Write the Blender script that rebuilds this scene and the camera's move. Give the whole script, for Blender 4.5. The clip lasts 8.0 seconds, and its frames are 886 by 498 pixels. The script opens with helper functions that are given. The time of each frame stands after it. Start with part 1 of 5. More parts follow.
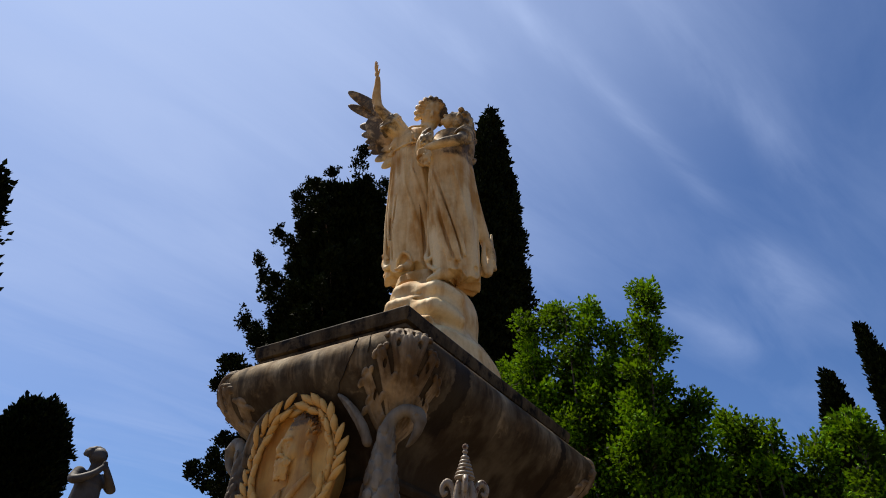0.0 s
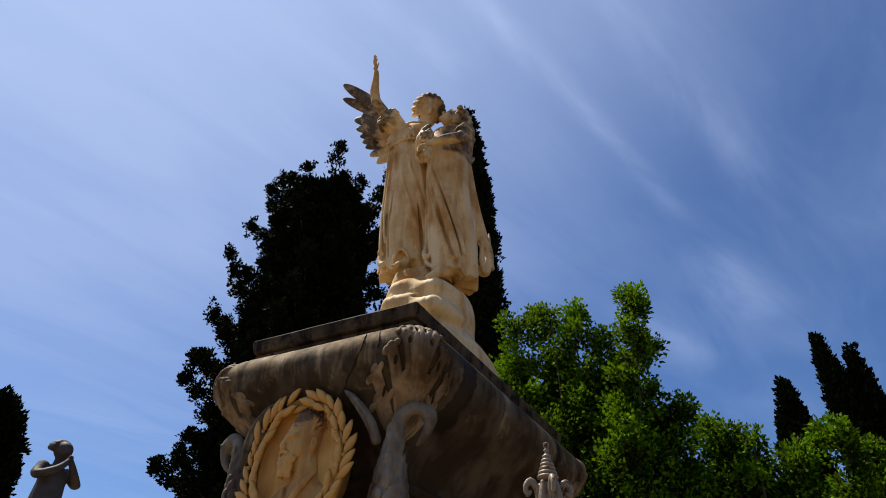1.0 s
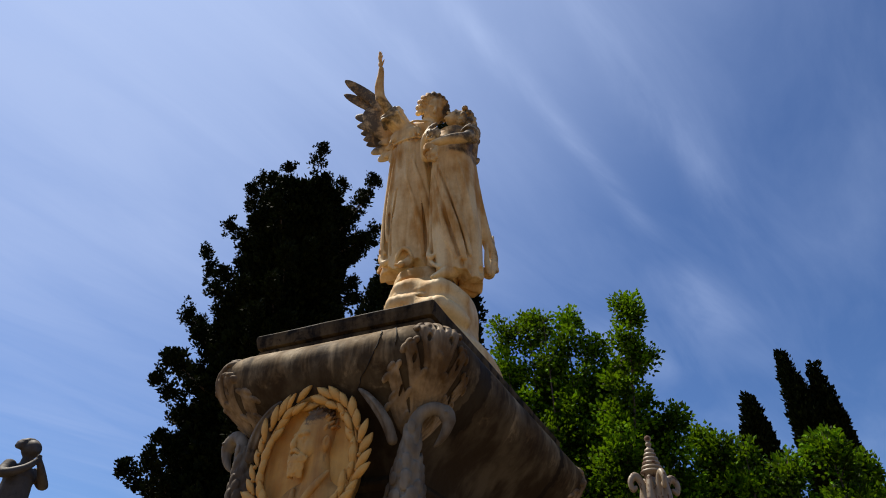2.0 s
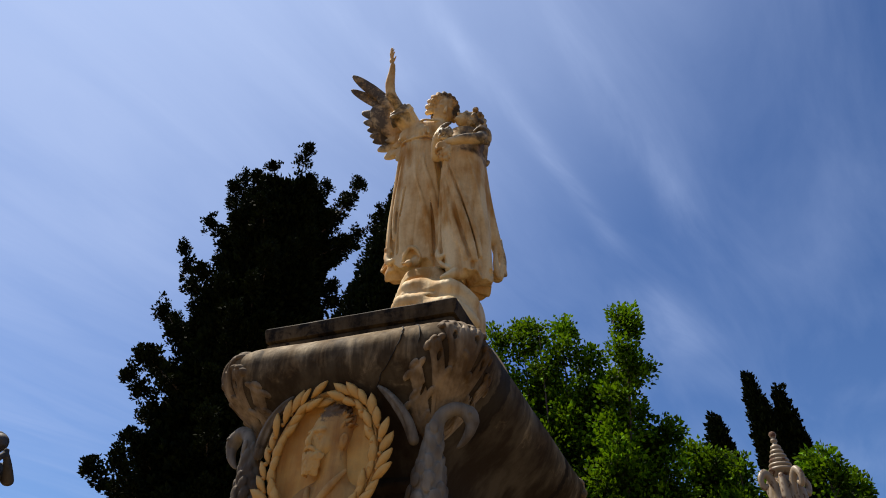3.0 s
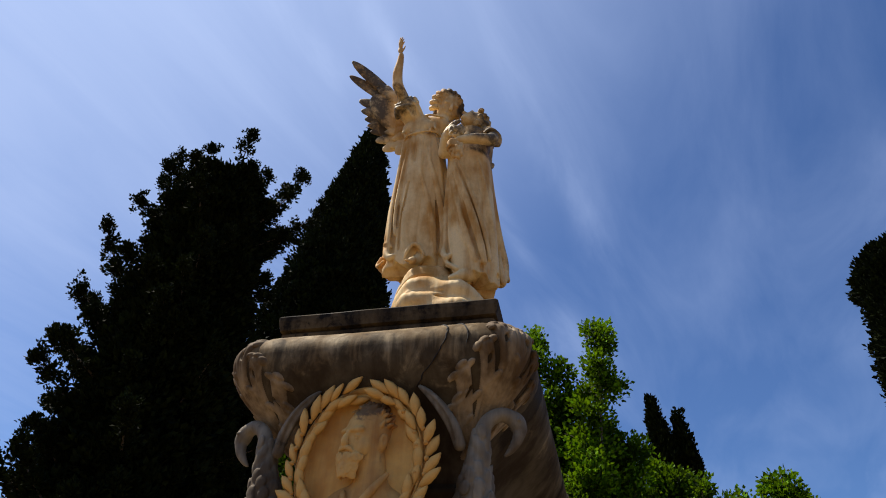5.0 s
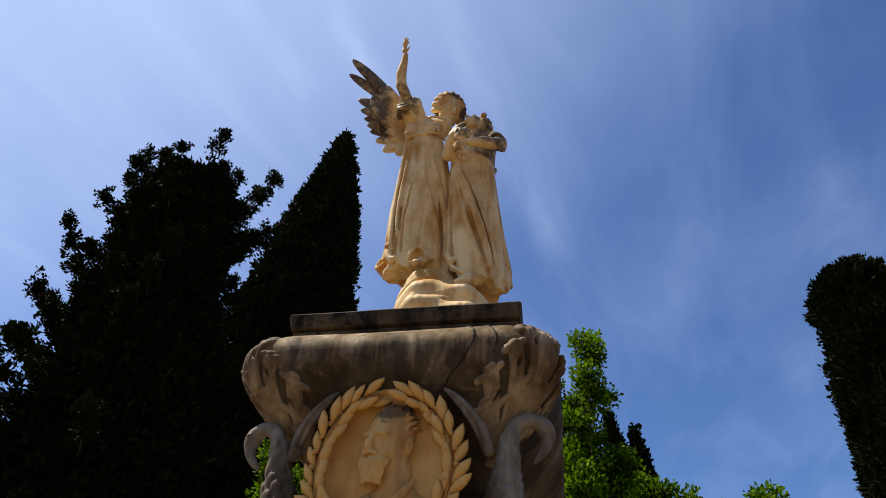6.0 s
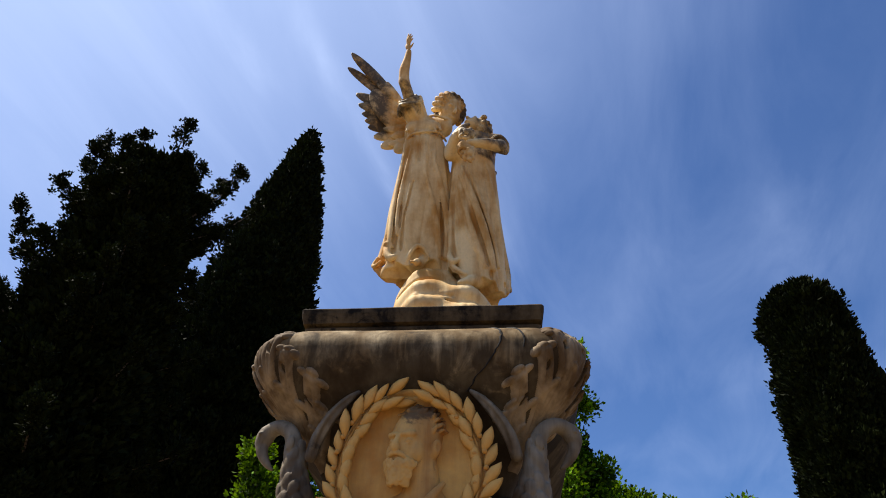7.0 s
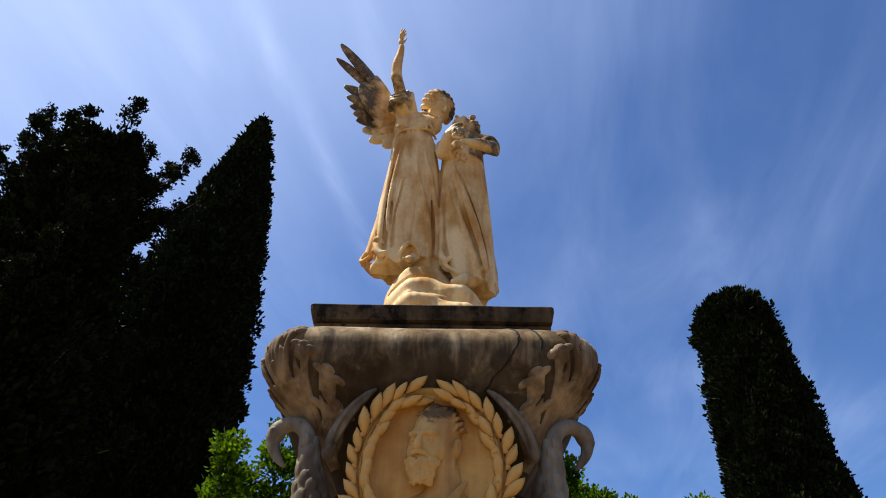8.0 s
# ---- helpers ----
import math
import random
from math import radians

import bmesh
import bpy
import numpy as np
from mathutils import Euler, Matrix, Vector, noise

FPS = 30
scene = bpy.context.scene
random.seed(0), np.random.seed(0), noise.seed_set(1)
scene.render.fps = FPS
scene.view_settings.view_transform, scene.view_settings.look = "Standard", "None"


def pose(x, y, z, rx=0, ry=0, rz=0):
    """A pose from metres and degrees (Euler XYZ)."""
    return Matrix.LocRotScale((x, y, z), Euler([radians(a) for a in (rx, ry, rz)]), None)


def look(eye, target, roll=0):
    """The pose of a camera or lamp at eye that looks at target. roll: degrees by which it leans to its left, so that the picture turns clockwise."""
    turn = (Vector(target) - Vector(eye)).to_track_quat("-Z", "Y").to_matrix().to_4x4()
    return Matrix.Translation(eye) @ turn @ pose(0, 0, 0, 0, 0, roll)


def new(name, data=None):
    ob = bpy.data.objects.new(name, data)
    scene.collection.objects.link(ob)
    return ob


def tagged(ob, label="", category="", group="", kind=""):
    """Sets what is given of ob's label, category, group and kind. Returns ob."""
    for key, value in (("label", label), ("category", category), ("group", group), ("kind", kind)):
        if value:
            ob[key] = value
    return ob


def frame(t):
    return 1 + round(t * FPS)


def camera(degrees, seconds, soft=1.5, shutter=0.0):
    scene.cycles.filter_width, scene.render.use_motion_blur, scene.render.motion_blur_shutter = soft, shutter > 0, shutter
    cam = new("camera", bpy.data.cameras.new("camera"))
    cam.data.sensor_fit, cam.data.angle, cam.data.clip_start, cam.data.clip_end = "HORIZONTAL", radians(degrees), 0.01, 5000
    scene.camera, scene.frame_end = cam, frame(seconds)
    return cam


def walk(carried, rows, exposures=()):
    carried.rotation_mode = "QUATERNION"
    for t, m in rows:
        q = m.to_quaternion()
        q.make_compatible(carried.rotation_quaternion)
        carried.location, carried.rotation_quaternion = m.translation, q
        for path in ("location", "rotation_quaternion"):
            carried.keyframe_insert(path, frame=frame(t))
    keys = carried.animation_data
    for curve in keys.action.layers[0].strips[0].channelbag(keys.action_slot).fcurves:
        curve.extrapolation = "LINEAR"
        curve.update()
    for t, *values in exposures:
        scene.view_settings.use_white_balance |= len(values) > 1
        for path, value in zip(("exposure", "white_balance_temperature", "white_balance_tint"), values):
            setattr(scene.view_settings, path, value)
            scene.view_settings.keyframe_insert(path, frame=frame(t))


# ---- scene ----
cam = camera(68.0, 8.0, soft=1.0)
PATH = [
    (0, (2.322, -3.471, 1.652), (1.422, -2.100, 2.797), 2.80),
    (0.5, (2.211, -3.515, 1.653), (1.357, -2.116, 2.799), 2.90),
    (1, (2.097, -3.548, 1.652), (1.287, -2.126, 2.802), 2.60),
    (1.5, (1.974, -3.569, 1.649), (1.207, -2.130, 2.808), 2.50),
    (3, (1.563, -3.573, 1.627), (0.920, -2.109, 2.829), 3.60),
    (3.5, (1.423, -3.592, 1.640), (0.828, -2.112, 2.846), 4.10),
    (4, (1.258, -3.610, 1.652), (0.723, -2.110, 2.863), 4.30),
    (4.5, (1.094, -3.620, 1.649), (0.629, -2.104, 2.868), 3.80),
    (6, (0.632, -3.565, 1.647), (0.354, -2.039, 2.909), 2.50),
    (6.5, (0.477, -3.535, 1.649), (0.260, -2.010, 2.925), 2.30),
    (7, (0.309, -3.525, 1.657), (0.172, -1.994, 2.936), 1.80),
    (7.5, (0.158, -3.533, 1.656), (0.100, -1.995, 2.934), 1.10),
    (8, (-0.026, -3.542, 1.661), (0.019, -2.000, 2.934), -0.00),
]
walk(cam, [(t, look(eye, target, roll)) for t, eye, target, roll in PATH], exposures=((0, -0.15), (4, -0.08), (6.5, 0.12), (8, 0.28)))


# ---- world, sun ----
SUN_AZ, SUN_EL = radians(89), radians(62)      # to the left of +y, above the horizon
to_sun = Vector((-math.sin(SUN_AZ) * math.cos(SUN_EL), math.cos(SUN_AZ) * math.cos(SUN_EL), math.sin(SUN_EL)))
world = bpy.data.worlds.new("world")
scene.world = world
world.use_nodes = True
wn, wl = world.node_tree.nodes, world.node_tree.links
wn.clear()


def wmath(op, a, b=None):
    n = wn.new("ShaderNodeMath")
    n.operation = op
    for i, v in enumerate((a, b)):
        if v is None:
            continue
        if isinstance(v, (int, float)):
            n.inputs[i].default_value = v
        else:
            wl.new(v, n.inputs[i])
    return n.outputs[0]


sky = wn.new("ShaderNodeTexSky")
sky.sky_type, sky.sun_disc = "NISHITA", False
sky.sun_elevation, sky.sun_rotation = SUN_EL, -SUN_AZ
sky.air_density, sky.dust_density, sky.ozone_density = 1.0, 1.4, 4.0
wco = wn.new("ShaderNodeTexCoord")
wsep = wn.new("ShaderNodeSeparateXYZ")
wl.new(wco.outputs["Generated"], wsep.inputs[0])
high = wmath("MAXIMUM", wsep.outputs[2], 0.06)
wcom = wn.new("ShaderNodeCombineXYZ")
wl.new(wmath("DIVIDE", wsep.outputs[0], high), wcom.inputs[0])
wl.new(wmath("DIVIDE", wsep.outputs[1], high), wcom.inputs[1])
wmap = wn.new("ShaderNodeMapping")
wmap.vector_type = "TEXTURE"
wmap.inputs["Rotation"].default_value = (0, 0, radians(77))
wmap.inputs["Scale"].default_value = (2.0, 0.55, 1)
wl.new(wcom.outputs[0], wmap.inputs[0])
wisp = wn.new("ShaderNodeTexNoise")
wisp.inputs["Scale"].default_value, wisp.inputs["Detail"].default_value, wisp.inputs["Roughness"].default_value = 2.1, 8, 0.58
wisp.inputs["Distortion"].default_value = 0.55
wl.new(wmap.outputs[0], wisp.inputs["Vector"])
veil = wn.new("ShaderNodeTexNoise")
veil.inputs["Scale"].default_value, veil.inputs["Detail"].default_value = 0.9, 3
wl.new(wcom.outputs[0], veil.inputs["Vector"])
cover = wn.new("ShaderNodeMapRange")
cover.inputs[1].default_value, cover.inputs[2].default_value = 0.19, 0.44
cover.inputs[3].default_value, cover.inputs[4].default_value = 0.0, 0.20
wl.new(wmath("MULTIPLY", wisp.outputs[0], veil.outputs[0]), cover.inputs[0])
# thin cirrus scatters the sun forward, so the veil is whitest towards it
near = wn.new("ShaderNodeVectorMath")
near.operation = "DOT_PRODUCT"
near.inputs[1].default_value = to_sun
wl.new(wco.outputs["Generated"], near.inputs[0])
glow = wn.new("ShaderNodeMapRange")
glow.interpolation_type = "SMOOTHSTEP"
glow.inputs[1].default_value, glow.inputs[2].default_value = 0.50, 0.985
glow.inputs[3].default_value, glow.inputs[4].default_value = 0.0, 0.68
wl.new(near.outputs["Value"], glow.inputs[0])
haze = wmath("MULTIPLY", glow.outputs[0], wmath("ADD", 0.74, wmath("MULTIPLY", wisp.outputs[0], 0.5)))


def streak(x0, y0, x1, y1, wide, amount):
    """A torn band of cirrus along a line of the sky's plane."""
    L = math.hypot(x1 - x0, y1 - y0)
    dx, dy = (x1 - x0) / L, (y1 - y0) / L
    sx, sy = wsky.outputs[0], wsky.outputs[1]
    px, py = wmath("SUBTRACT", sx, x0), wmath("SUBTRACT", sy, y0)
    along = wmath("DIVIDE", wmath("ADD", wmath("MULTIPLY", px, dx), wmath("MULTIPLY", py, dy)), L)
    across = wmath("DIVIDE", wmath("SUBTRACT", wmath("MULTIPLY", px, dy), wmath("MULTIPLY", py, dx)), wide)
    across = wmath("ADD", across, wmath("MULTIPLY", wmath("SUBTRACT", veil.outputs[0], 0.5), 2.2))
    body = wmath("POWER", 2.718, wmath("MULTIPLY", wmath("MULTIPLY", across, across), -1.0))
    mid = wmath("SUBTRACT", wmath("MULTIPLY", along, 2.0), 1.0)
    ends = wmath("POWER", 2.718, wmath("MULTIPLY", wmath("POWER", wmath("ABSOLUTE", mid), 4.0), -0.8))
    torn = wn.new("ShaderNodeMapRange")
    torn.inputs[1].default_value, torn.inputs[2].default_value = 0.30, 0.68
    wl.new(wisp.outputs[0], torn.inputs[0])
    return wmath("MULTIPLY", wmath("MULTIPLY", body, ends), wmath("MULTIPLY", torn.outputs[0], amount))


wsky = wn.new("ShaderNodeSeparateXYZ")
wl.new(wcom.outputs[0], wsky.inputs[0])
cirrus = cover.outputs[0]
for line in ((-0.31, 0.56, -0.13, 1.30, 0.026, 0.50), (-0.13, 0.60, 0.09, 1.42, 0.036, 0.30), (-0.47, 0.48, -0.40, 0.72, 0.028, 0.48), (-0.10, 1.55, 0.02, 1.95, 0.09, 0.30), (-0.33, 1.75, -0.20, 2.20, 0.08, 0.26), (0.62, 0.95, 0.84, 1.45, 0.07, 0.14), (0.75, 1.75, 1.5, 2.2, 0.16, 0.30)):
    cirrus = wmath("ADD", cirrus, streak(*line))
veiled = wmath("MINIMUM", wmath("ADD", cirrus, haze), 0.92)
wmix = wn.new("ShaderNodeMix")
wmix.data_type = "RGBA"
wl.new(veiled, wmix.inputs[0])
deep = wn.new("ShaderNodeMix")                 # the film's strong blue
deep.data_type, deep.blend_type = "RGBA", "MULTIPLY"
deep.inputs[0].default_value = 1.0
deep.inputs[7].default_value = (0.69, 0.90, 1.22, 1)
wl.new(sky.outputs[0], deep.inputs[6])
wl.new(deep.outputs[2], wmix.inputs[6])
wmix.inputs[7].default_value = (4.9, 6.15, 9.4, 1)
wbg = wn.new("ShaderNodeBackground")
wbg.inputs[1].default_value = 0.104
wl.new(wmix.outputs[2], wbg.inputs[0])
wout = wn.new("ShaderNodeOutputWorld")
wl.new(wbg.outputs[0], wout.inputs[0])

sun = new("sun", bpy.data.lights.new("sun", "SUN"))
sun.data.energy, sun.data.angle, sun.data.color = 7.0, radians(0.6), (1.0, 0.91, 0.78)
sun.matrix_world = look(to_sun * 60, (0, 0, 0))


# ---- materials ----
class Nodes:
    """A small builder for one node material."""

    def __init__(self, name):
        self.m = bpy.data.materials.new(name)
        self.m.use_nodes = True
        self.t = self.m.node_tree
        self.t.nodes.clear()
        self.co = self.add("ShaderNodeTexCoord").outputs["Object"]

    def add(self, kind):
        return self.t.nodes.new(kind)

    def put(self, socket, v):
        if isinstance(v, bpy.types.NodeSocket):
            self.t.links.new(v, socket)
        else:
            socket.default_value = v

    def math(self, op, a, b=0.0, clamp=False):
        n = self.add("ShaderNodeMath")
        n.operation, n.use_clamp = op, clamp
        self.put(n.inputs[0], a)
        self.put(n.inputs[1], b)
        return n.outputs[0]

    def noise(self, scale, detail=4, rough=0.55, stretch=(1, 1, 1), vector=None, distort=0.0):
        mp = self.add("ShaderNodeMapping")
        mp.inputs["Scale"].default_value = stretch
        self.put(mp.inputs[0], vector or self.co)
        n = self.add("ShaderNodeTexNoise")
        n.inputs["Scale"].default_value, n.inputs["Detail"].default_value = scale, detail
        n.inputs["Roughness"].default_value, n.inputs["Distortion"].default_value = rough, distort
        self.put(n.inputs["Vector"], mp.outputs[0])
        return n.outputs[0]

    def ramp(self, v, a, b, lo=0.0, hi=1.0):
        n = self.add("ShaderNodeMapRange")
        n.interpolation_type = "SMOOTHSTEP"
        for i, x in enumerate((v, a, b, lo, hi)):
            self.put(n.inputs[i], x)
        return n.outputs[0]

    def mix(self, f, a, b):
        n = self.add("ShaderNodeMix")
        n.data_type = "RGBA"
        self.put(n.inputs[0], f)
        self.put(n.inputs[6], a if isinstance(a, bpy.types.NodeSocket) else (*a, 1))
        self.put(n.inputs[7], b if isinstance(b, bpy.types.NodeSocket) else (*b, 1))
        return n.outputs[2]

    def axes(self):
        n = self.add("ShaderNodeSeparateXYZ")
        self.put(n.inputs[0], self.co)
        return n.outputs

    def bump(self, height, strength, distance, normal=None):
        n = self.add("ShaderNodeBump")
        n.inputs["Strength"].default_value, n.inputs["Distance"].default_value = strength, distance
        self.put(n.inputs["Height"], height)
        if normal:
            self.put(n.inputs["Normal"], normal)
        return n.outputs[0]

    def finish(self, colour, rough, normal=None, metal=0.0, specular=0.5):
        b = self.add("ShaderNodeBsdfPrincipled")
        self.put(b.inputs["Base Color"], colour if isinstance(colour, bpy.types.NodeSocket) else (*colour, 1))
        self.put(b.inputs["Roughness"], rough)
        b.inputs["Metallic"].default_value = metal
        b.inputs["Specular IOR Level"].default_value = specular
        if normal:
            self.put(b.inputs["Normal"], normal)
        o = self.add("ShaderNodeOutputMaterial")
        self.t.links.new(b.outputs[0], o.inputs[0])
        return self.m


def marble(name, pale, warm, warm_at, grime, grime_from, grime_to, places=None, rough=(0.55, 0.8), gloss=0.3):
    """Weathered carved marble: pale and warm patches, black lichen, grey runs and fine grain."""
    n = Nodes(name)
    broad = n.noise(2.6, 4, 0.6)
    runs = n.noise(10, 6, 0.62, (1, 1, 0.10), distort=0.3)
    grain = n.noise(60, 5, 0.7)
    colour = n.mix(n.ramp(n.math("ADD", n.math("MULTIPLY", broad, 0.6), n.math("MULTIPLY", runs, 0.4)), warm_at - 0.1, warm_at + 0.12), pale, warm)
    spots = n.noise(11, 7, 0.68, distort=0.4)
    mask = n.ramp(n.math("ADD", n.math("MULTIPLY", spots, 0.7), n.math("MULTIPLY", runs, 0.3)), grime_from, grime_to)
    if places:
        mask = places(n, mask, spots)
    colour = n.mix(mask, colour, grime)
    colour = n.mix(n.math("MULTIPLY", n.ramp(grain, 0.35, 0.7, 0.0, 0.12), n.math("SUBTRACT", 1.0, n.math("MULTIPLY", mask, 0.85))), colour, (0.16, 0.13, 0.10))
    relief = n.bump(n.noise(16, 6, 0.6), 0.4, 0.008)
    relief = n.bump(grain, 0.2, 0.0012, relief)
    return n.finish(colour, n.ramp(broad, 0.3, 0.7, *rough), relief, specular=gloss)


def statue_places(n, mask, spots):
    """Black lichen on the wing, the sleeves, the crowns of both heads and the backs."""
    x, y, z = n.axes()
    wing = n.math("MULTIPLY", n.ramp(x, -0.36, -0.50), n.ramp(z, 5.45, 5.60))
    top = n.math("MULTIPLY", n.ramp(z, 5.10, 5.16), n.ramp(x, 0.20, 0.27))
    hair = n.math("MULTIPLY", n.ramp(z, 5.68, 5.76), n.ramp(y, -0.30, -0.25))
    curls = n.math("MULTIPLY", n.ramp(z, 5.80, 5.88), n.ramp(x, -0.02, 0.05))
    hair = n.math("MAXIMUM", hair, curls)
    back = n.ramp(n.math("ADD", y, n.math("MULTIPLY", n.math("SUBTRACT", z, 4.2), 0.14)), 0.02, 0.09)
    sleeve = n.math("MULTIPLY", n.math("MULTIPLY", n.ramp(x, -0.14, -0.20), n.ramp(y, -0.34, -0.40)), n.math("MULTIPLY", n.ramp(z, 5.53, 5.57), n.ramp(z, 5.76, 5.70)))
    wing = n.math("MAXIMUM", wing, n.math("MULTIPLY", sleeve, 0.95))
    blooms = n.math("MULTIPLY", n.math("MULTIPLY", n.ramp(y, -0.44, -0.47), n.ramp(z, 5.14, 5.18)), n.ramp(x, 0.11, 0.14))
    lot = n.math("MAXIMUM", n.math("MAXIMUM", n.math("MULTIPLY", wing, 0.31), n.math("MULTIPLY", n.math("MAXIMUM", top, blooms), 0.26)), n.math("MAXIMUM", n.math("MULTIPLY", hair, 0.34), n.math("MULTIPLY", back, 0.20)))
    return n.math("MAXIMUM", mask, n.ramp(n.math("ADD", n.math("ADD", n.math("MULTIPLY", spots, 0.75), n.math("MULTIPLY", n.noise(34, 5, 0.7), 0.25)), lot), 0.58, 0.86, 0.0, 0.92))


def bowl_places(n, mask, spots):
    x, y, z = n.axes()
    # one broad black streak of water on the side, and crust darkened by painted shade
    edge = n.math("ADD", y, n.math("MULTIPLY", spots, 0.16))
    run_and_shade = n.math("MAXIMUM", n.ramp(n.math("ABSOLUTE", n.math("ADD", edge, 0.67)), 0.115, 0.07), n.ramp(n.math("ABSOLUTE", n.math("SUBTRACT", edge, 0.62)), 0.06, 0.025))
    shaded_crust = n.ramp(n.noise(4.5, 5, 0.6, distort=0.5), 0.34, 0.62, 0.35, 0.80)
    run_and_shade = n.math("MULTIPLY", n.math("MAXIMUM", run_and_shade, shaded_crust), n.ramp(x, 0.42, 0.52))
    # ragged brown rain stains on the belly of the bowl, deepened downward as painted shade
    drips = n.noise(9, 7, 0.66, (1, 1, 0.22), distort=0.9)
    stain_and_shade = n.ramp(n.math("ADD", n.math("MULTIPLY", n.math("SUBTRACT", 3.10, z), 1.3), n.math("ADD", drips, n.math("MULTIPLY", spots, 0.35))), 0.52, 0.86, 0.0, 0.82)
    return n.math("MAXIMUM", n.math("MAXIMUM", mask, stain_and_shade), n.math("MULTIPLY", run_and_shade, 0.95))


M_STATUE = marble("statue_marble", (0.78, 0.58, 0.28), (0.46, 0.22, 0.038), 0.50, (0.042, 0.031, 0.018), 0.66, 0.78, statue_places)
# the bowl's near-black tone also carries the shade painted by bowl_places
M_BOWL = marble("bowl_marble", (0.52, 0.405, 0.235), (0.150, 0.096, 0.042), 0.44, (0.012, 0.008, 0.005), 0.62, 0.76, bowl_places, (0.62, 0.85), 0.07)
M_LEAFSTONE = marble("acanthus_marble", (0.42, 0.315, 0.185), (0.095, 0.056, 0.023), 0.46, (0.018, 0.015, 0.012), 0.58, 0.72, gloss=0.15)
M_SWAN = marble("swan_marble", (0.28, 0.235, 0.16), (0.075, 0.051, 0.027), 0.47, (0.02, 0.018, 0.015), 0.56, 0.70)


def bust_places(n, mask, spots):
    """Black lichen on the crown of the bust's head and its brow."""
    x, y, z = n.axes()
    crown = n.ramp(z, 2.70, 2.80)
    return n.math("MAXIMUM", mask, n.ramp(n.math("ADD", spots, n.math("MULTIPLY", crown, 0.24)), 0.60, 0.76, 0.0, 0.85))


M_BUST = marble("bust_marble", (0.68, 0.40, 0.110), (0.36, 0.160, 0.035), 0.46, (0.06, 0.035, 0.016), 0.66, 0.80, bust_places)
M_MEDAL = marble("medallion_marble", (0.72, 0.42, 0.105), (0.50, 0.215, 0.035), 0.50, (0.10, 0.05, 0.02), 0.66, 0.80)
M_SLAB = marble("slab_stone", (0.100, 0.070, 0.036), (0.020, 0.0135, 0.007), 0.49, (0.010, 0.008, 0.006), 0.48, 0.60, gloss=0.05)
M_PLINTH = marble("plinth_stone", (0.42, 0.38, 0.32), (0.30, 0.24, 0.17), 0.52, (0.05, 0.045, 0.04), 0.60, 0.75)


def plain_dark(name, colour, rough):
    n = Nodes(name)
    return n.finish(n.mix(n.noise(40, 4), colour, tuple(0.5 * c for c in colour)), rough)


M_OLDSTONE = marble("grey_old_stone", (0.07, 0.058, 0.045), (0.035, 0.028, 0.02), 0.5, (0.02, 0.018, 0.015), 0.56, 0.7)
M_CRACK = plain_dark("crack_dirt", (0.012, 0.01, 0.008), 0.95)


def rusty_iron():
    n = Nodes("painted_iron")
    rust = n.ramp(n.noise(70, 6, 0.65), 0.52, 0.62)
    colour = n.mix(rust, (0.25, 0.19, 0.115), (0.085, 0.034, 0.013))
    return n.finish(colour, n.ramp(rust, 0, 1, 0.45, 0.85), n.bump(n.noise(120, 4), 0.4, 0.001))


M_IRON = rusty_iron()


def bark():
    n = Nodes("bark")
    v = n.noise(9, 6, 0.65, (1, 1, 0.2))
    return n.finish(n.mix(v, (0.05, 0.038, 0.028), (0.16, 0.12, 0.09)), 0.9, n.bump(v, 0.8, 0.03))


M_BARK = bark()


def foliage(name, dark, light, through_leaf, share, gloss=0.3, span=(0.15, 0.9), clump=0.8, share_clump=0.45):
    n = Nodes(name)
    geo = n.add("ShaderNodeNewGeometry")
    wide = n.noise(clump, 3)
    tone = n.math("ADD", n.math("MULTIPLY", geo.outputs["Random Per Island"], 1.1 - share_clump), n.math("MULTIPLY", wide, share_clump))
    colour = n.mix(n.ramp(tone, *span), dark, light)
    b = n.add("ShaderNodeBsdfPrincipled")
    n.put(b.inputs["Base Color"], colour)
    b.inputs["Roughness"].default_value, b.inputs["Specular IOR Level"].default_value = 0.6, gloss
    tr = n.add("ShaderNodeBsdfTranslucent")
    n.put(tr.inputs[0], n.mix(tone, tuple(0.7 * c for c in through_leaf), through_leaf))
    mx = n.add("ShaderNodeMixShader")
    mx.inputs[0].default_value = share
    n.put(mx.inputs[1], b.outputs[0])
    n.put(mx.inputs[2], tr.outputs[0])
    o = n.add("ShaderNodeOutputMaterial")
    n.put(o.inputs[0], mx.outputs[0])
    return n.m


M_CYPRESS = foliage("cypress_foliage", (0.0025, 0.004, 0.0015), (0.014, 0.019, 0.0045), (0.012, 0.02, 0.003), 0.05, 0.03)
# near-black and bright clumps put shade and sun into the leaf colour
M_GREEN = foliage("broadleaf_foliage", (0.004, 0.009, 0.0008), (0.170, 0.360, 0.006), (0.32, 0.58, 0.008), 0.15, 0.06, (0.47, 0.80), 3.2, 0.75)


def gravel():
    n = Nodes("gravel")
    cells = n.add("ShaderNodeTexVoronoi")
    cells.inputs["Scale"].default_value = 45
    n.put(cells.inputs["Vector"], n.co)
    broad = n.noise(0.35, 5)
    colour = n.mix(n.ramp(broad, 0.35, 0.65), (0.205, 0.142, 0.075), (0.145, 0.098, 0.05))
    colour = n.mix(n.ramp(cells.outputs["Distance"], 0.1, 0.5, 0.0, 0.35), colour, (0.12, 0.08, 0.04))
    return n.finish(colour, 0.9, n.bump(cells.outputs["Distance"], 0.6, 0.02))


M_GROUND = gravel()


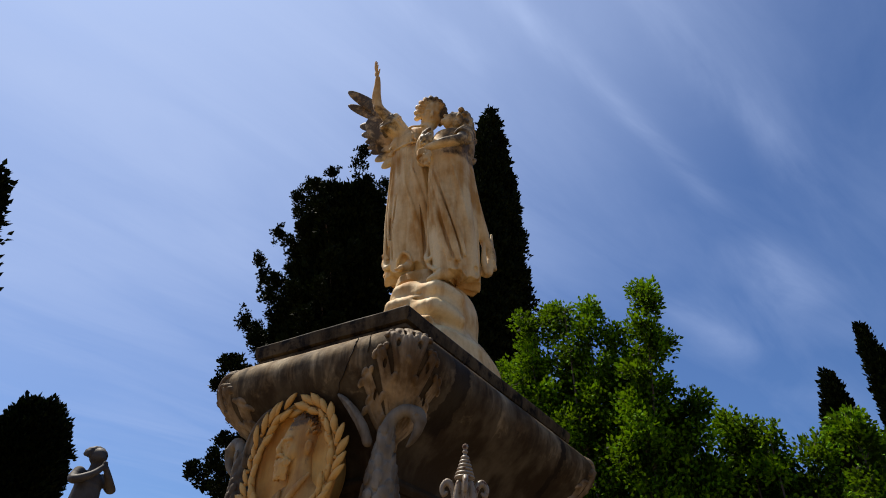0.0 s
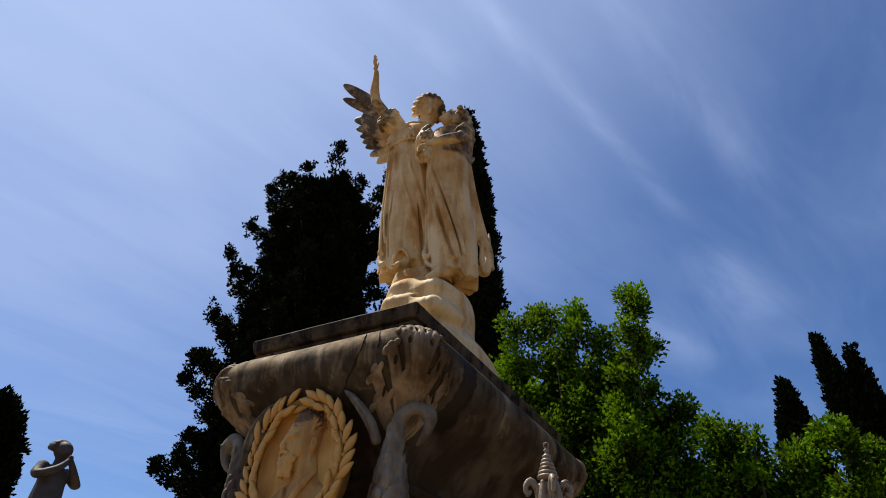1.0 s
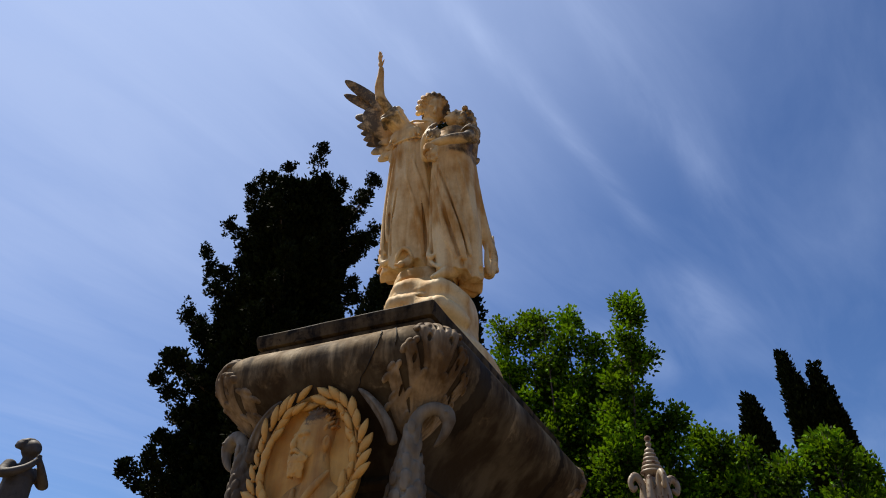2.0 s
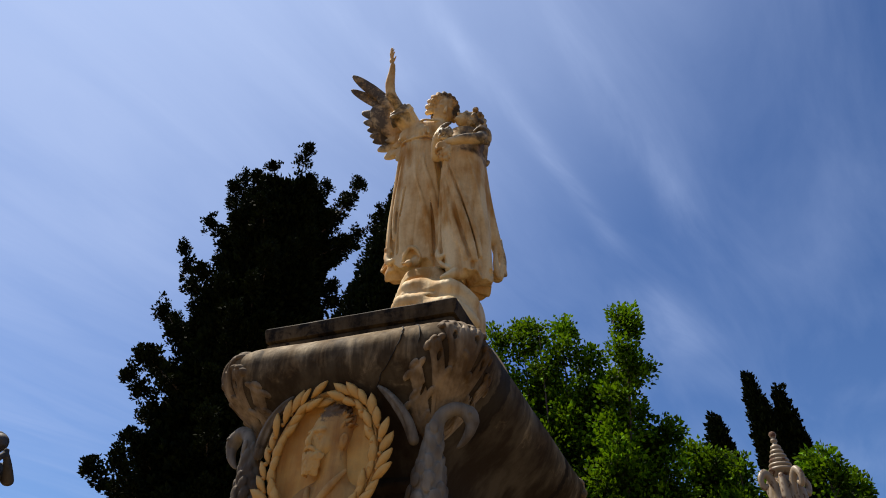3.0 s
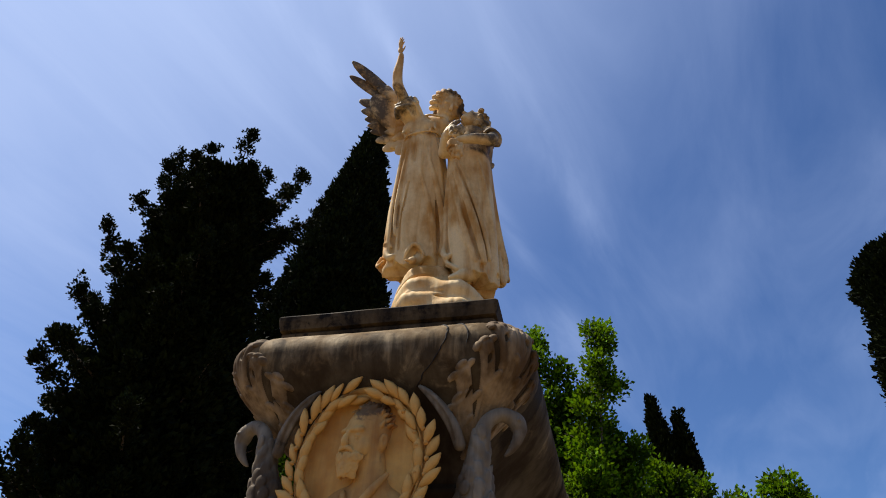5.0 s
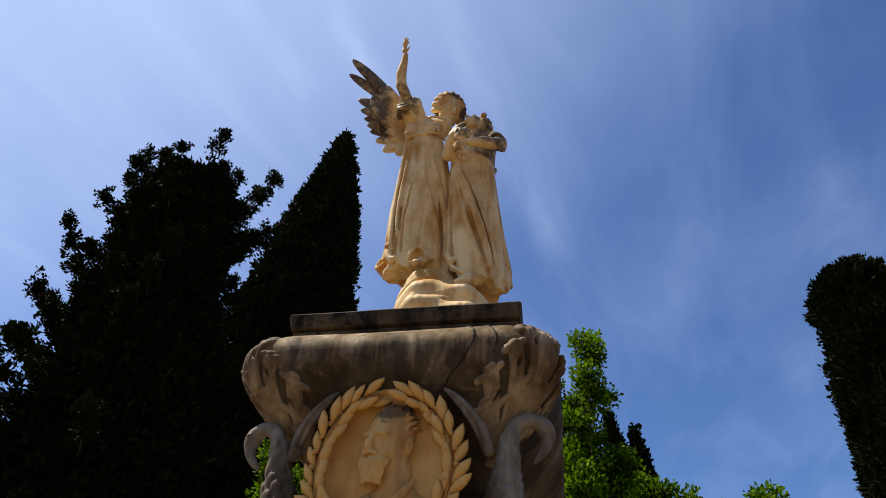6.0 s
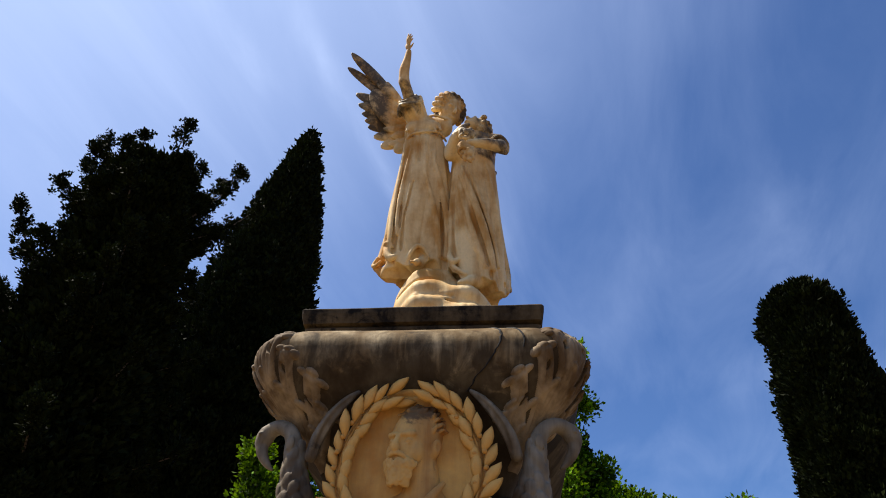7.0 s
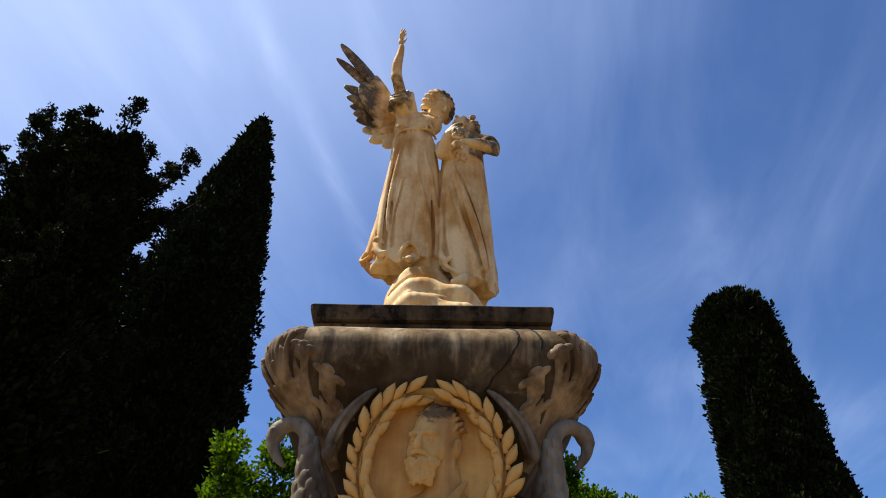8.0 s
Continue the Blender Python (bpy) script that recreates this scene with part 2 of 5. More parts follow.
# ---- mesh helpers ----
def mesh_of(name, verts, faces, smooth=True):
    """A mesh from numpy vertices (n, 3) and faces (m, 3 or 4)."""
    verts, faces = np.asarray(verts, np.float32), np.asarray(faces, np.int32)
    me = bpy.data.meshes.new(name)
    k = faces.shape[1]
    me.vertices.add(len(verts))
    me.vertices.foreach_set("co", verts.ravel())
    me.loops.add(faces.size)
    me.loops.foreach_set("vertex_index", faces.ravel())
    me.polygons.add(len(faces))
    me.polygons.foreach_set("loop_start", np.arange(0, faces.size, k, dtype=np.int32))
    me.update(calc_edges=True)
    me.polygons.foreach_set("use_smooth", np.full(len(faces), smooth))
    return me


def part(name, data, material, parent, label="", m=None):
    """Links mesh data (or a bmesh) as one object under a thing or a part."""
    if isinstance(data, bmesh.types.BMesh):
        me = bpy.data.meshes.new(name)
        data.to_mesh(me)
        data.free()
        data = me
    if material and not data.materials:
        data.materials.append(material)
    ob = new(name, data)
    ob.parent = parent
    if m is not None:
        ob.matrix_basis = m
    return tagged(ob, label)


def thing(name, label, category, group="", at=(0, 0, 0), kind=""):
    ob = new(name)
    ob.empty_display_size = 0.1
    ob.location = at
    return tagged(ob, label, category, group, kind)


class Clay:
    """A field of distances on a grid, into which rounded shapes are pressed and from which a mesh is drawn."""

    def __init__(self, lo, hi, h):
        self.h, self.lo = h, np.array(lo, np.float32)
        self.n = [int(math.ceil((b - a) / h)) + 1 for a, b in zip(lo, hi)]
        self.ax = [np.float32(a) + h * np.arange(k, dtype=np.float32) for a, k in zip(lo, self.n)]
        self.d = np.full(self.n, 1.0, np.float32)

    def window(self, lo, hi):
        s = []
        for i in range(3):
            a = int(np.clip((lo[i] - self.lo[i]) / self.h, 0, self.n[i]))
            b = int(np.clip((hi[i] - self.lo[i]) / self.h + 2, 0, self.n[i]))
            s.append(slice(a, b))
        x, y, z = (self.ax[i][s[i]] for i in range(3))
        return tuple(s), x[:, None, None], y[None, :, None], z[None, None, :]

    def press(self, s, f, k, cut=False):
        d = self.d[s]
        if d.size == 0:
            return
        k = max(k, 1e-4)
        if cut:
            f = -f
            g = np.clip(0.5 + 0.5 * (f - d) / k, 0, 1)
            self.d[s] = d + (f - d) * g + k * g * (1 - g)
        else:
            g = np.clip(0.5 + 0.5 * (d - f) / k, 0, 1)
            self.d[s] = d + (f - d) * g - k * g * (1 - g)

    def blob(self, c, r, turn=(0, 0, 0), k=0.02, cut=False):
        r = (r, r, r) if isinstance(r, (int, float)) else r
        m = max(r) + 2 * k + 2 * self.h
        s, x, y, z = self.window([a - m for a in c], [a + m for a in c])
        if isinstance(turn[0], Vector):
            R = np.array([tuple(v.normalized()) for v in turn], np.float32)
        else:
            R = np.array(Euler([radians(a) for a in turn]).to_matrix().transposed(), np.float32)
        p = [R[i, 0] * (x - c[0]) + R[i, 1] * (y - c[1]) + R[i, 2] * (z - c[2]) for i in range(3)]
        a = np.sqrt(sum((p[i] / r[i]) ** 2 for i in range(3))) + 1e-6
        b = np.sqrt(sum((p[i] / r[i] ** 2) ** 2 for i in range(3))) + 1e-6
        self.press(s, a * (a - 1) / b, k, cut)

    def limb(self, a, b, ra, rb, k=0.02, cut=False):
        a, b = np.array(a, np.float32), np.array(b, np.float32)
        m = max(ra, rb) + 2 * k + 2 * self.h
        s, x, y, z = self.window(np.minimum(a, b) - m, np.maximum(a, b) + m)
        v = b - a
        L = float(v @ v) + 1e-9
        t = np.clip(((x - a[0]) * v[0] + (y - a[1]) * v[1] + (z - a[2]) * v[2]) / L, 0, 1)
        d = np.sqrt((x - a[0] - t * v[0]) ** 2 + (y - a[1] - t * v[1]) ** 2 + (z - a[2] - t * v[2]) ** 2)
        self.press(s, d - (ra + (rb - ra) * t), k, cut)

    def path(self, pts, radii, k=0.02, cut=False, steps=4):
        """A limb along a smooth curve through the points."""
        P = [Vector(p) for p in pts]
        out, rr = [], []
        for i in range(len(P) - 1):
            p0, p1, p2, p3 = P[max(i - 1, 0)], P[i], P[i + 1], P[min(i + 2, len(P) - 1)]
            for j in range(steps):
                t = j / steps
                out.append(0.5 * (2 * p1 + (p2 - p0) * t + (2 * p0 - 5 * p1 + 4 * p2 - p3) * t * t + (3 * p1 - p0 - 3 * p2 + p3) * t ** 3))
                rr.append(radii[i] + (radii[i + 1] - radii[i]) * t)
        out.append(P[-1])
        rr.append(radii[-1])
        m = max(rr) + 2 * k + 2 * self.h
        whole, *_ = self.window([min(p[i] for p in out) - m for i in range(3)], [max(p[i] for p in out) + m for i in range(3)])
        f = np.full(self.d[whole].shape, 1.0, np.float32)
        for a, b, ra, rb in zip(out, out[1:], rr, rr[1:]):
            s, x, y, z = self.window([min(a[i], b[i]) - m for i in range(3)], [max(a[i], b[i]) + m for i in range(3)])
            v = b - a
            t = np.clip(((x - a.x) * v.x + (y - a.y) * v.y + (z - a.z) * v.z) / (v.length_squared + 1e-9), 0, 1)
            d = np.sqrt((x - a.x - t * v.x) ** 2 + (y - a.y - t * v.y) ** 2 + (z - a.z - t * v.z) ** 2) - (ra + (rb - ra) * t)
            at = tuple(slice(q.start - w.start, q.stop - w.start) for q, w in zip(s, whole))
            f[at] = np.minimum(f[at], d)
        self.press(whole, f, k, cut)

    def mesh(self, name):
        d = self.d
        d[0], d[-1], d[:, 0], d[:, -1], d[:, :, 0], d[:, :, -1] = 1, 1, 1, 1, 1, 1
        neg = d < 0
        nx, ny, nz = d.shape
        corner = [neg[i:nx - 1 + i, j:ny - 1 + j, k:nz - 1 + k] for i in (0, 1) for j in (0, 1) for k in (0, 1)]
        some = np.logical_or.reduce(corner) & ~np.logical_and.reduce(corner)
        cell = np.argwhere(some)
        index = np.full(some.shape, -1, np.int32)
        index[tuple(cell.T)] = np.arange(len(cell))
        total, count = np.zeros((len(cell), 3)), np.zeros(len(cell))
        for axis in range(3):
            for u in (0, 1):
                for v in (0, 1):
                    o = np.zeros(3, int)
                    o[(axis + 1) % 3], o[(axis + 2) % 3] = u, v
                    e = np.zeros(3, int)
                    e[axis] = 1
                    da, db = d[tuple((cell + o).T)], d[tuple((cell + o + e).T)]
                    hit = (da < 0) != (db < 0)
                    t = np.where(hit, da / np.where(hit, da - db, 1), 0)
                    total += np.where(hit[:, None], o + t[:, None] * e, 0)
                    count += hit
        verts = self.lo + self.h * (cell + total / count[:, None])
        quads = []
        for axis in range(3):
            b, c = (axis + 1) % 3, (axis + 2) % 3
            size = list(d.shape)
            lo, hi = [slice(1, n - 1) for n in size], [slice(1, n - 1) for n in size]
            lo[axis], hi[axis] = slice(0, size[axis] - 1), slice(1, size[axis])
            na, nb = neg[tuple(lo)], neg[tuple(hi)]
            at = np.argwhere(na != nb)
            flip = nb[tuple(at.T)]
            at[:, b] += 1
            at[:, c] += 1
            ring = []
            for u, v in ((0, 0), (1, 0), (1, 1), (0, 1)):
                q = at.copy()
                q[:, b] -= 1 - u
                q[:, c] -= 1 - v
                ring.append(index[tuple(q.T)])
            q = np.stack(ring, 1)
            q[flip] = q[flip][:, ::-1]
            quads.append(q)
        quads = np.concatenate(quads)
        quads = quads[(quads >= 0).all(1)]
        a, b, c, e = (verts[quads[:, i]] for i in range(4))
        if (np.cross(c - a, e - b) * (a + c - 2 * verts.mean(0))).sum() < 0:
            quads = quads[:, ::-1]
        return mesh_of(name, verts, quads)


def mirrored(me, sx, sy):
    """A copy of a mesh, mirrored in x and or y."""
    out = me.copy()
    out.transform(Matrix.Diagonal((sx, sy, 1, 1)))
    if sx * sy < 0:
        out.flip_normals()
    return out


def loft(rings, name, cap=True, smooth=True):
    """A closed skin over rings of equally many points."""
    n = len(rings[0])
    verts = np.concatenate([np.asarray(r, float) for r in rings])
    faces = []
    for i in range(len(rings) - 1):
        for j in range(n):
            a, b = i * n + j, i * n + (j + 1) % n
            faces.append((a, b, b + n, a + n))
    me = bpy.data.meshes.new(name)
    caps = [tuple(range(n))[::-1], tuple(range((len(rings) - 1) * n, len(rings) * n))] if cap else []
    me.from_pydata([tuple(v) for v in verts], [], faces + caps)
    me.update()
    me.polygons.foreach_set("use_smooth", [smooth] * len(faces) + [False] * len(caps))
    return me


def box_ring(a, b, r, z, n=5, cx=0.0, cy=0.0, side=1):
    """A rectangle with round corners, half sizes a and b, as points at height z; side: steps along each edge."""
    pts = []
    for q, (sx, sy) in enumerate(((1, 1), (-1, 1), (-1, -1), (1, -1))):
        for i in range(n + 1):
            w = math.pi / 2 * (q + i / n)
            pts.append((cx + sx * (a - r) + r * math.cos(w), cy + sy * (b - r) + r * math.sin(w), z))
    if side > 1:
        out = []
        for i, p in enumerate(pts):
            q = pts[(i + 1) % len(pts)]
            out.append(p)
            if (i + 1) % (n + 1) == 0:
                out += [tuple(np.array(p) + (np.array(q) - np.array(p)) * j / side) for j in range(1, side)]
        pts = out
    return pts


# ---- ground ----
def ground():
    bm = bmesh.new()
    bmesh.ops.create_grid(bm, x_segments=60, y_segments=60, size=1500)
    for v in bm.verts:
        far = math.hypot(v.co.x, v.co.y)
        v.co.z = 0.0 if far < 80 else 1.5 * noise.noise(v.co * 0.004)
    return part("ground", bm, M_GROUND, None)


tagged(ground(), "brown sunlit gravel ground of the cemetery", "ground", kind="structure")

# ---- the monument ----
BOWL_A, BOWL_B = 0.705, 1.228          # half width and half length of the bowl at its widest
BOWL_Z = np.array((2.35, 2.50, 2.60, 2.68, 2.75, 2.82, 2.90, 2.99, 3.065, 3.125, 3.168, 3.197, 3.218))
BOWL_O = np.array((-0.36, -0.345, -0.325, -0.285, -0.23, -0.165, -0.085, -0.02, 0.0, -0.012, -0.045, -0.085, -0.14))
CORNER = 0.20


def bowl_inset(z):
    """Monotone smooth profile: how far the bowl's skin lies inside its widest outline at height z."""
    i = int(np.clip(np.searchsorted(BOWL_Z, z) - 1, 0, len(BOWL_Z) - 2))
    t = float(np.clip((z - BOWL_Z[i]) / (BOWL_Z[i + 1] - BOWL_Z[i]), 0, 1))
    m = np.gradient(BOWL_O, BOWL_Z)
    h = BOWL_Z[i + 1] - BOWL_Z[i]
    return (2 * t ** 3 - 3 * t ** 2 + 1) * BOWL_O[i] + (t ** 3 - 2 * t ** 2 + t) * h * m[i] + (3 * t ** 2 - 2 * t ** 3) * BOWL_O[i + 1] + (t ** 3 - t ** 2) * h * m[i + 1]


def bowl_point(w, z, out=0.0):
    """A point on the bowl near its corner at +x, -y: w metres round the corner, out metres off the skin."""
    o = bowl_inset(z) + out
    r = max(CORNER + 0.4 * o, 0.04)
    a, b, half = BOWL_A + o, BOWL_B + o, r * math.pi / 4
    if abs(w) <= half:
        u = -math.pi / 4 + w / r
        return Vector((a - r + r * math.cos(u), -(b - r) + r * math.sin(u), z))
    if w > 0:
        return Vector((a, -(b - r) + (w - half), z))
    return Vector((a - r + (w + half), -b, z))


monument = thing("monument", "weathered marble tomb monument with a bowl-shaped sarcophagus and laurel medallion", "monument")


def bowl():
    rings = []
    for z in np.concatenate((np.linspace(2.35, 2.8, 12), np.linspace(2.83, 3.218, 22))):
        o = bowl_inset(z)
        ring = box_ring(BOWL_A + o, BOWL_B + o, max(CORNER + 0.4 * o, 0.04), z, 10, side=36)
        out = []
        for p in ring:
            v = Vector(p)
            n = Vector((v.x, v.y, 0)).normalized()
            out.append(v + n * (0.006 * noise.noise(v * 3.1) + 0.0025 * noise.noise(v * 11)))
        rings.append(out)
    rings.append(box_ring(BOWL_A - 0.3, BOWL_B - 0.3, 0.1, 3.221, 10, side=36))
    return loft(rings, "bowl")


part("bowl", bowl(), M_BOWL, monument, "grey marble bowl with brown rain runs and painted shade")


def moulding(name, rows, material, label, rough=0.0):
    """A rectangular course of mouldings: rows of half width, half length, height."""
    rings = []
    for a, b, z in rows:
        ring = []
        for p in box_ring(a, b, 0.012, z, 2, side=24):
            v = Vector(p)
            ring.append(v + rough * Vector((noise.noise(v * 6), noise.noise(v * 6 + Vector((7, 0, 0))), 0.6 * noise.noise(v * 5))))
        rings.append(ring)
    return part(name, loft(rings, name, smooth=False), material, monument, label)


moulding("top_slab", [(0.47, 1.0, 3.2195), (0.512, 1.038, 3.2195), (0.514, 1.041, 3.246), (0.530, 1.056, 3.252), (0.533, 1.059, 3.268), (0.522, 1.048, 3.275), (0.516, 1.042, 3.284),
                      (0.540, 1.066, 3.290), (0.546, 1.072, 3.315), (0.551, 1.077, 3.338), (0.552, 1.078, 3.360), (0.548, 1.074, 3.366)],
         M_SLAB, "moulded stone slab blackened by lichen", 0.004)
moulding("pedestal", [(0.62, 1.15, 0.0), (0.62, 1.15, 0.22), (0.58, 1.11, 0.26), (0.50, 1.03, 0.30), (0.46, 0.99, 0.36), (0.42, 0.95, 0.42), (0.40, 0.93, 2.2),
                      (0.42, 0.95, 2.24), (0.40, 0.93, 2.30), (0.35, 0.87, 2.352)], M_PLINTH, "plain stone pedestal under the bowl", 0.002)
moulding("fillet", [(0.345, 0.865, 2.50), (0.375, 0.895, 2.505), (0.392, 0.912, 2.53), (0.392, 0.912, 2.545), (0.375, 0.895, 2.57), (0.345, 0.865, 2.575)], M_BOWL, "round moulding below the bowl", 0.002)


def crack(w0, w1, z0, z1, width, seed):
    """A jagged dark split that follows the skin of the bowl's front, lying in a sliver of dirt."""
    rnd = random.Random(seed)
    steps, verts, faces, drift = 26, [], [], 0.0
    for i in range(steps + 1):
        t = i / steps
        z = z0 + (z1 - z0) * t
        drift += rnd.uniform(-1, 1) * min(0.0075, 2.4 * width)
        wide = width * (0.35 + 0.9 * math.sin(math.pi * min(1, 0.15 + 0.8 * t))) * rnd.uniform(0.5, 1.2)
        for s in (-1, 0, 1):
            p = bowl_point(w0 + (w1 - w0) * t + drift + s * wide, z, 0.0065 if s == 0 else 0.0)
            n = Vector((p.x, p.y, 0)).normalized()
            verts.append(p + n * (0.006 * noise.noise(p * 3.1) + 0.0025 * noise.noise(p * 11)) * 1.0)
    for i in range(steps):
        for s in (0, 1):
            a = 3 * i + s
            faces.append((a, a + 1, a + 4, a + 3))
    return mesh_of("crack", np.array([tuple(v) for v in verts]), faces)


part("crack", crack(-0.372, -0.298, 2.90, 3.214, 0.0030, 3), M_CRACK, monument, "dark jagged crack")
part("crack", crack(-0.222, -0.192, 3.05, 3.214, 0.0006, 8), M_CRACK, monument, "dark hairline crack")


def acanthus():
    """A lobed leaf laid over the bowl's corner: overlapping leaflets with furrows, curled tips and drilled eyes."""
    W, Z = np.meshgrid(np.linspace(-0.33, 0.33, 190), np.linspace(2.66, 3.214, 165), indexing="ij")
    H = np.full(W.shape, -0.03)
    rnd = random.Random(5)

    def lobe(a, b, ra, rb, high, curl=0.0, furrow=0.35):
        nonlocal H
        v = (b[0] - a[0], b[1] - a[1])
        t = np.clip(((W - a[0]) * v[0] + (Z - a[1]) * v[1]) / (v[0] ** 2 + v[1] ** 2 + 1e-9), 0, 1)
        d = np.hypot(W - a[0] - t * v[0], Z - a[1] - t * v[1])
        r = ra + (rb - ra) * t
        q = 1 - (d / r) ** 2
        h = np.where(q > 0, (1.15 * high + 0.8 * curl * t ** 3) * np.maximum(q, 0) ** 0.4, -0.03)
        h = np.where(q > 0, h - furrow * high * np.exp(-(d / (0.22 * r)) ** 2) * np.sin(math.pi * np.clip(t * 0.95, 0, 1)), h)
        H = np.maximum(H, h)

    def drill(w, z, rw, rz):
        nonlocal H
        q = ((W - w) / rw) ** 2 + ((Z - z) / rz) ** 2
        H = np.where(H > 0, H - 0.060 * np.clip(1.25 - q, 0, 1), H)

    lobe((0, 2.68), (0, 3.10), 0.035, 0.070, 0.008, 0, 0)
    for s in (-1, 1):
        for w0, z0, wm, zm, w1, z1, r in ((0.016, 2.70, 0.085, 2.765, 0.150, 2.835, 0.021), (0.014, 2.72, 0.110, 2.83, 0.198, 2.935, 0.026), (0.012, 2.74, 0.075, 2.90, 0.138, 3.030, 0.028), (0.010, 2.76, 0.034, 2.97, 0.078, 3.125, 0.027)):
            a, m, b = (s * w0, z0), (s * wm, zm), (s * w1, z1)
            lobe(a, m, r * 0.5, r * 0.92, 0.013, 0.0, 0.9)
            lobe(m, b, r * 0.92, r * 1.05, 0.015, 0.012, 0.8)
            L = math.hypot(b[0] - m[0], b[1] - m[1])
            d = ((b[0] - m[0]) / L, (b[1] - m[1]) / L)
            for o, turn, far, big in ((b, 0, 0.030, 0.80), (b, 62, 0.034, 0.74), (b, -62, 0.034, 0.74), (m, 66 * s, 0.036, 0.66)):
                u = radians(turn)
                e = (d[0] * math.cos(u) - d[1] * math.sin(u), d[0] * math.sin(u) + d[1] * math.cos(u))
                far *= rnd.uniform(0.85, 1.2)
                lobe(o, (o[0] + e[0] * far, o[1] + e[1] * far), r * 0.5, r * big * rnd.uniform(0.9, 1.1), 0.015, 0.014, 0.0)
        for w, z in ((0.052, 3.075), (0.108, 2.985), (0.135, 2.875)):
            drill(s * w, z, 0.009, 0.019)
    for k in (-1, 0, 1):                                    # the midrib and its two neighbours
        lobe((0.007 * k, 2.69), (0.026 * k, 3.13), 0.008, 0.017, 0.016, 0.004, 0.0)
    for k in (-1, 0, 1):
        lobe((0.03 * k, 3.12), (0.046 * k, 3.178 - 0.012 * abs(k)), 0.022, 0.028, 0.018, 0.008, 0.2)
    for k in (-0.5, 0.5):
        drill(0.044 * k, 3.135, 0.007, 0.018)
    H = np.where(H > 0, 0.80 * H, H)
    n, m = W.shape
    verts = [tuple(bowl_point(float(W[i, j]), float(Z[i, j]), float(H[i, j]))) for i in range(n) for j in range(m)]
    i, j = np.meshgrid(np.arange(n - 1), np.arange(m - 1), indexing="ij")
    a = (i * m + j).ravel()
    faces = np.stack((a, a + m, a + m + 1, a + 1), 1)
    keep = (H.ravel()[faces] > -0.02).any(1)
    return mesh_of("acanthus_leaf", verts, faces[keep])


def swan():
    """A swan crouching below the corner: breast, curved neck and bill, and a lifted wing."""
    c = Clay((0.16, -1.24, 2.10), (0.76, -0.70, 3.00), 0.005)
    c.blob((0.43, -1.00, 2.30), (0.090, 0.10, 0.24), (12, 0, 35), 0.04)
    c.path([(0.438, -1.02, 2.40), (0.448, -1.04, 2.50), (0.460, -1.055, 2.60), (0.475, -1.065, 2.70), (0.505, -1.062, 2.768), (0.560, -1.045, 2.800), (0.612, -1.022, 2.785)],
           (0.084, 0.072, 0.049, 0.034, 0.031, 0.030, 0.033), 0.015)
    c.blob((0.622, -1.018, 2.766), (0.036, 0.036, 0.042), (0, -12, 0), 0.010)
    c.path([(0.632, -1.016, 2.745), (0.618, -1.020, 2.695), (0.592, -1.022, 2.655), (0.568, -1.024, 2.632)], (0.029, 0.022, 0.015, 0.006), 0.006)
    c.path([(0.615, -1.045, 2.735), (0.604, -1.042, 2.69), (0.580, -1.038, 2.65)], (0.004, 0.004, 0.003), 0.003, True)
    for y in (-1.053, -0.985):
        c.blob((0.632, y, 2.770), 0.009, k=0.003)
    c.path([(0.226, -1.150, 2.900), (0.270, -1.150, 2.862), (0.325, -1.140, 2.80), (0.372, -1.120, 2.725), (0.396, -1.10, 2.655)],
           (0.008, 0.018, 0.024, 0.026, 0.024), 0.008)
    c.path([(0.245, -1.165, 2.870), (0.300, -1.165, 2.815), (0.350, -1.145, 2.735), (0.372, -1.125, 2.665)], (0.006, 0.010, 0.011, 0.008), 0.008, True)
    rnd = random.Random(4)
    for row in range(15):                                   # rows of overlapping feathers on the breast and neck
        z = 2.20 + 0.036 * row
        r = float(np.interp(z, (2.2, 2.40, 2.5, 2.6, 2.72), (0.090, 0.086, 0.071, 0.049, 0.033)))
        cx, cy = float(np.interp(z, (2.3, 2.5, 2.7), (0.432, 0.448, 0.475))), float(np.interp(z, (2.3, 2.5, 2.7), (-1.01, -1.04, -1.065)))
        count = max(5, int(r * 95))
        for i in range(count):
            u = 2 * math.pi * (i + 0.5 * (row % 2) + rnd.uniform(-0.2, 0.2)) / count
            w = rnd.uniform(0.8, 1.15) * (0.010 + 0.14 * r)
            c.blob((cx + r * math.cos(u), cy + 1.05 * r * math.sin(u), z + rnd.uniform(-0.008, 0.008)), (w * 0.42, w * 1.15, 0.030), (-9 * math.sin(u), 9 * math.cos(u), math.degrees(u)), 0.004)
    return c.mesh("swan")


leaf_me, swan_me = acanthus(), swan()
for sx in (1, -1):
    for sy in (1, -1):
        same = sx == 1 and sy == 1
        part("acanthus_leaf", leaf_me if same else mirrored(leaf_me, sx, sy), M_LEAFSTONE, monument, "carved lobed corner leaf, stained brown")
        part("swan", swan_me if same else mirrored(swan_me, sx, sy), M_SWAN, monument, "grey carved swan with a curved neck")

# ---- medallion ----
MED_Z, MED_Y = 2.575, -1.135


def oval(a, b, y, n=72):
    return [(a * math.cos(2 * math.pi * i / n), y, MED_Z + b * math.sin(2 * math.pi * i / n)) for i in range(n)][::-1]


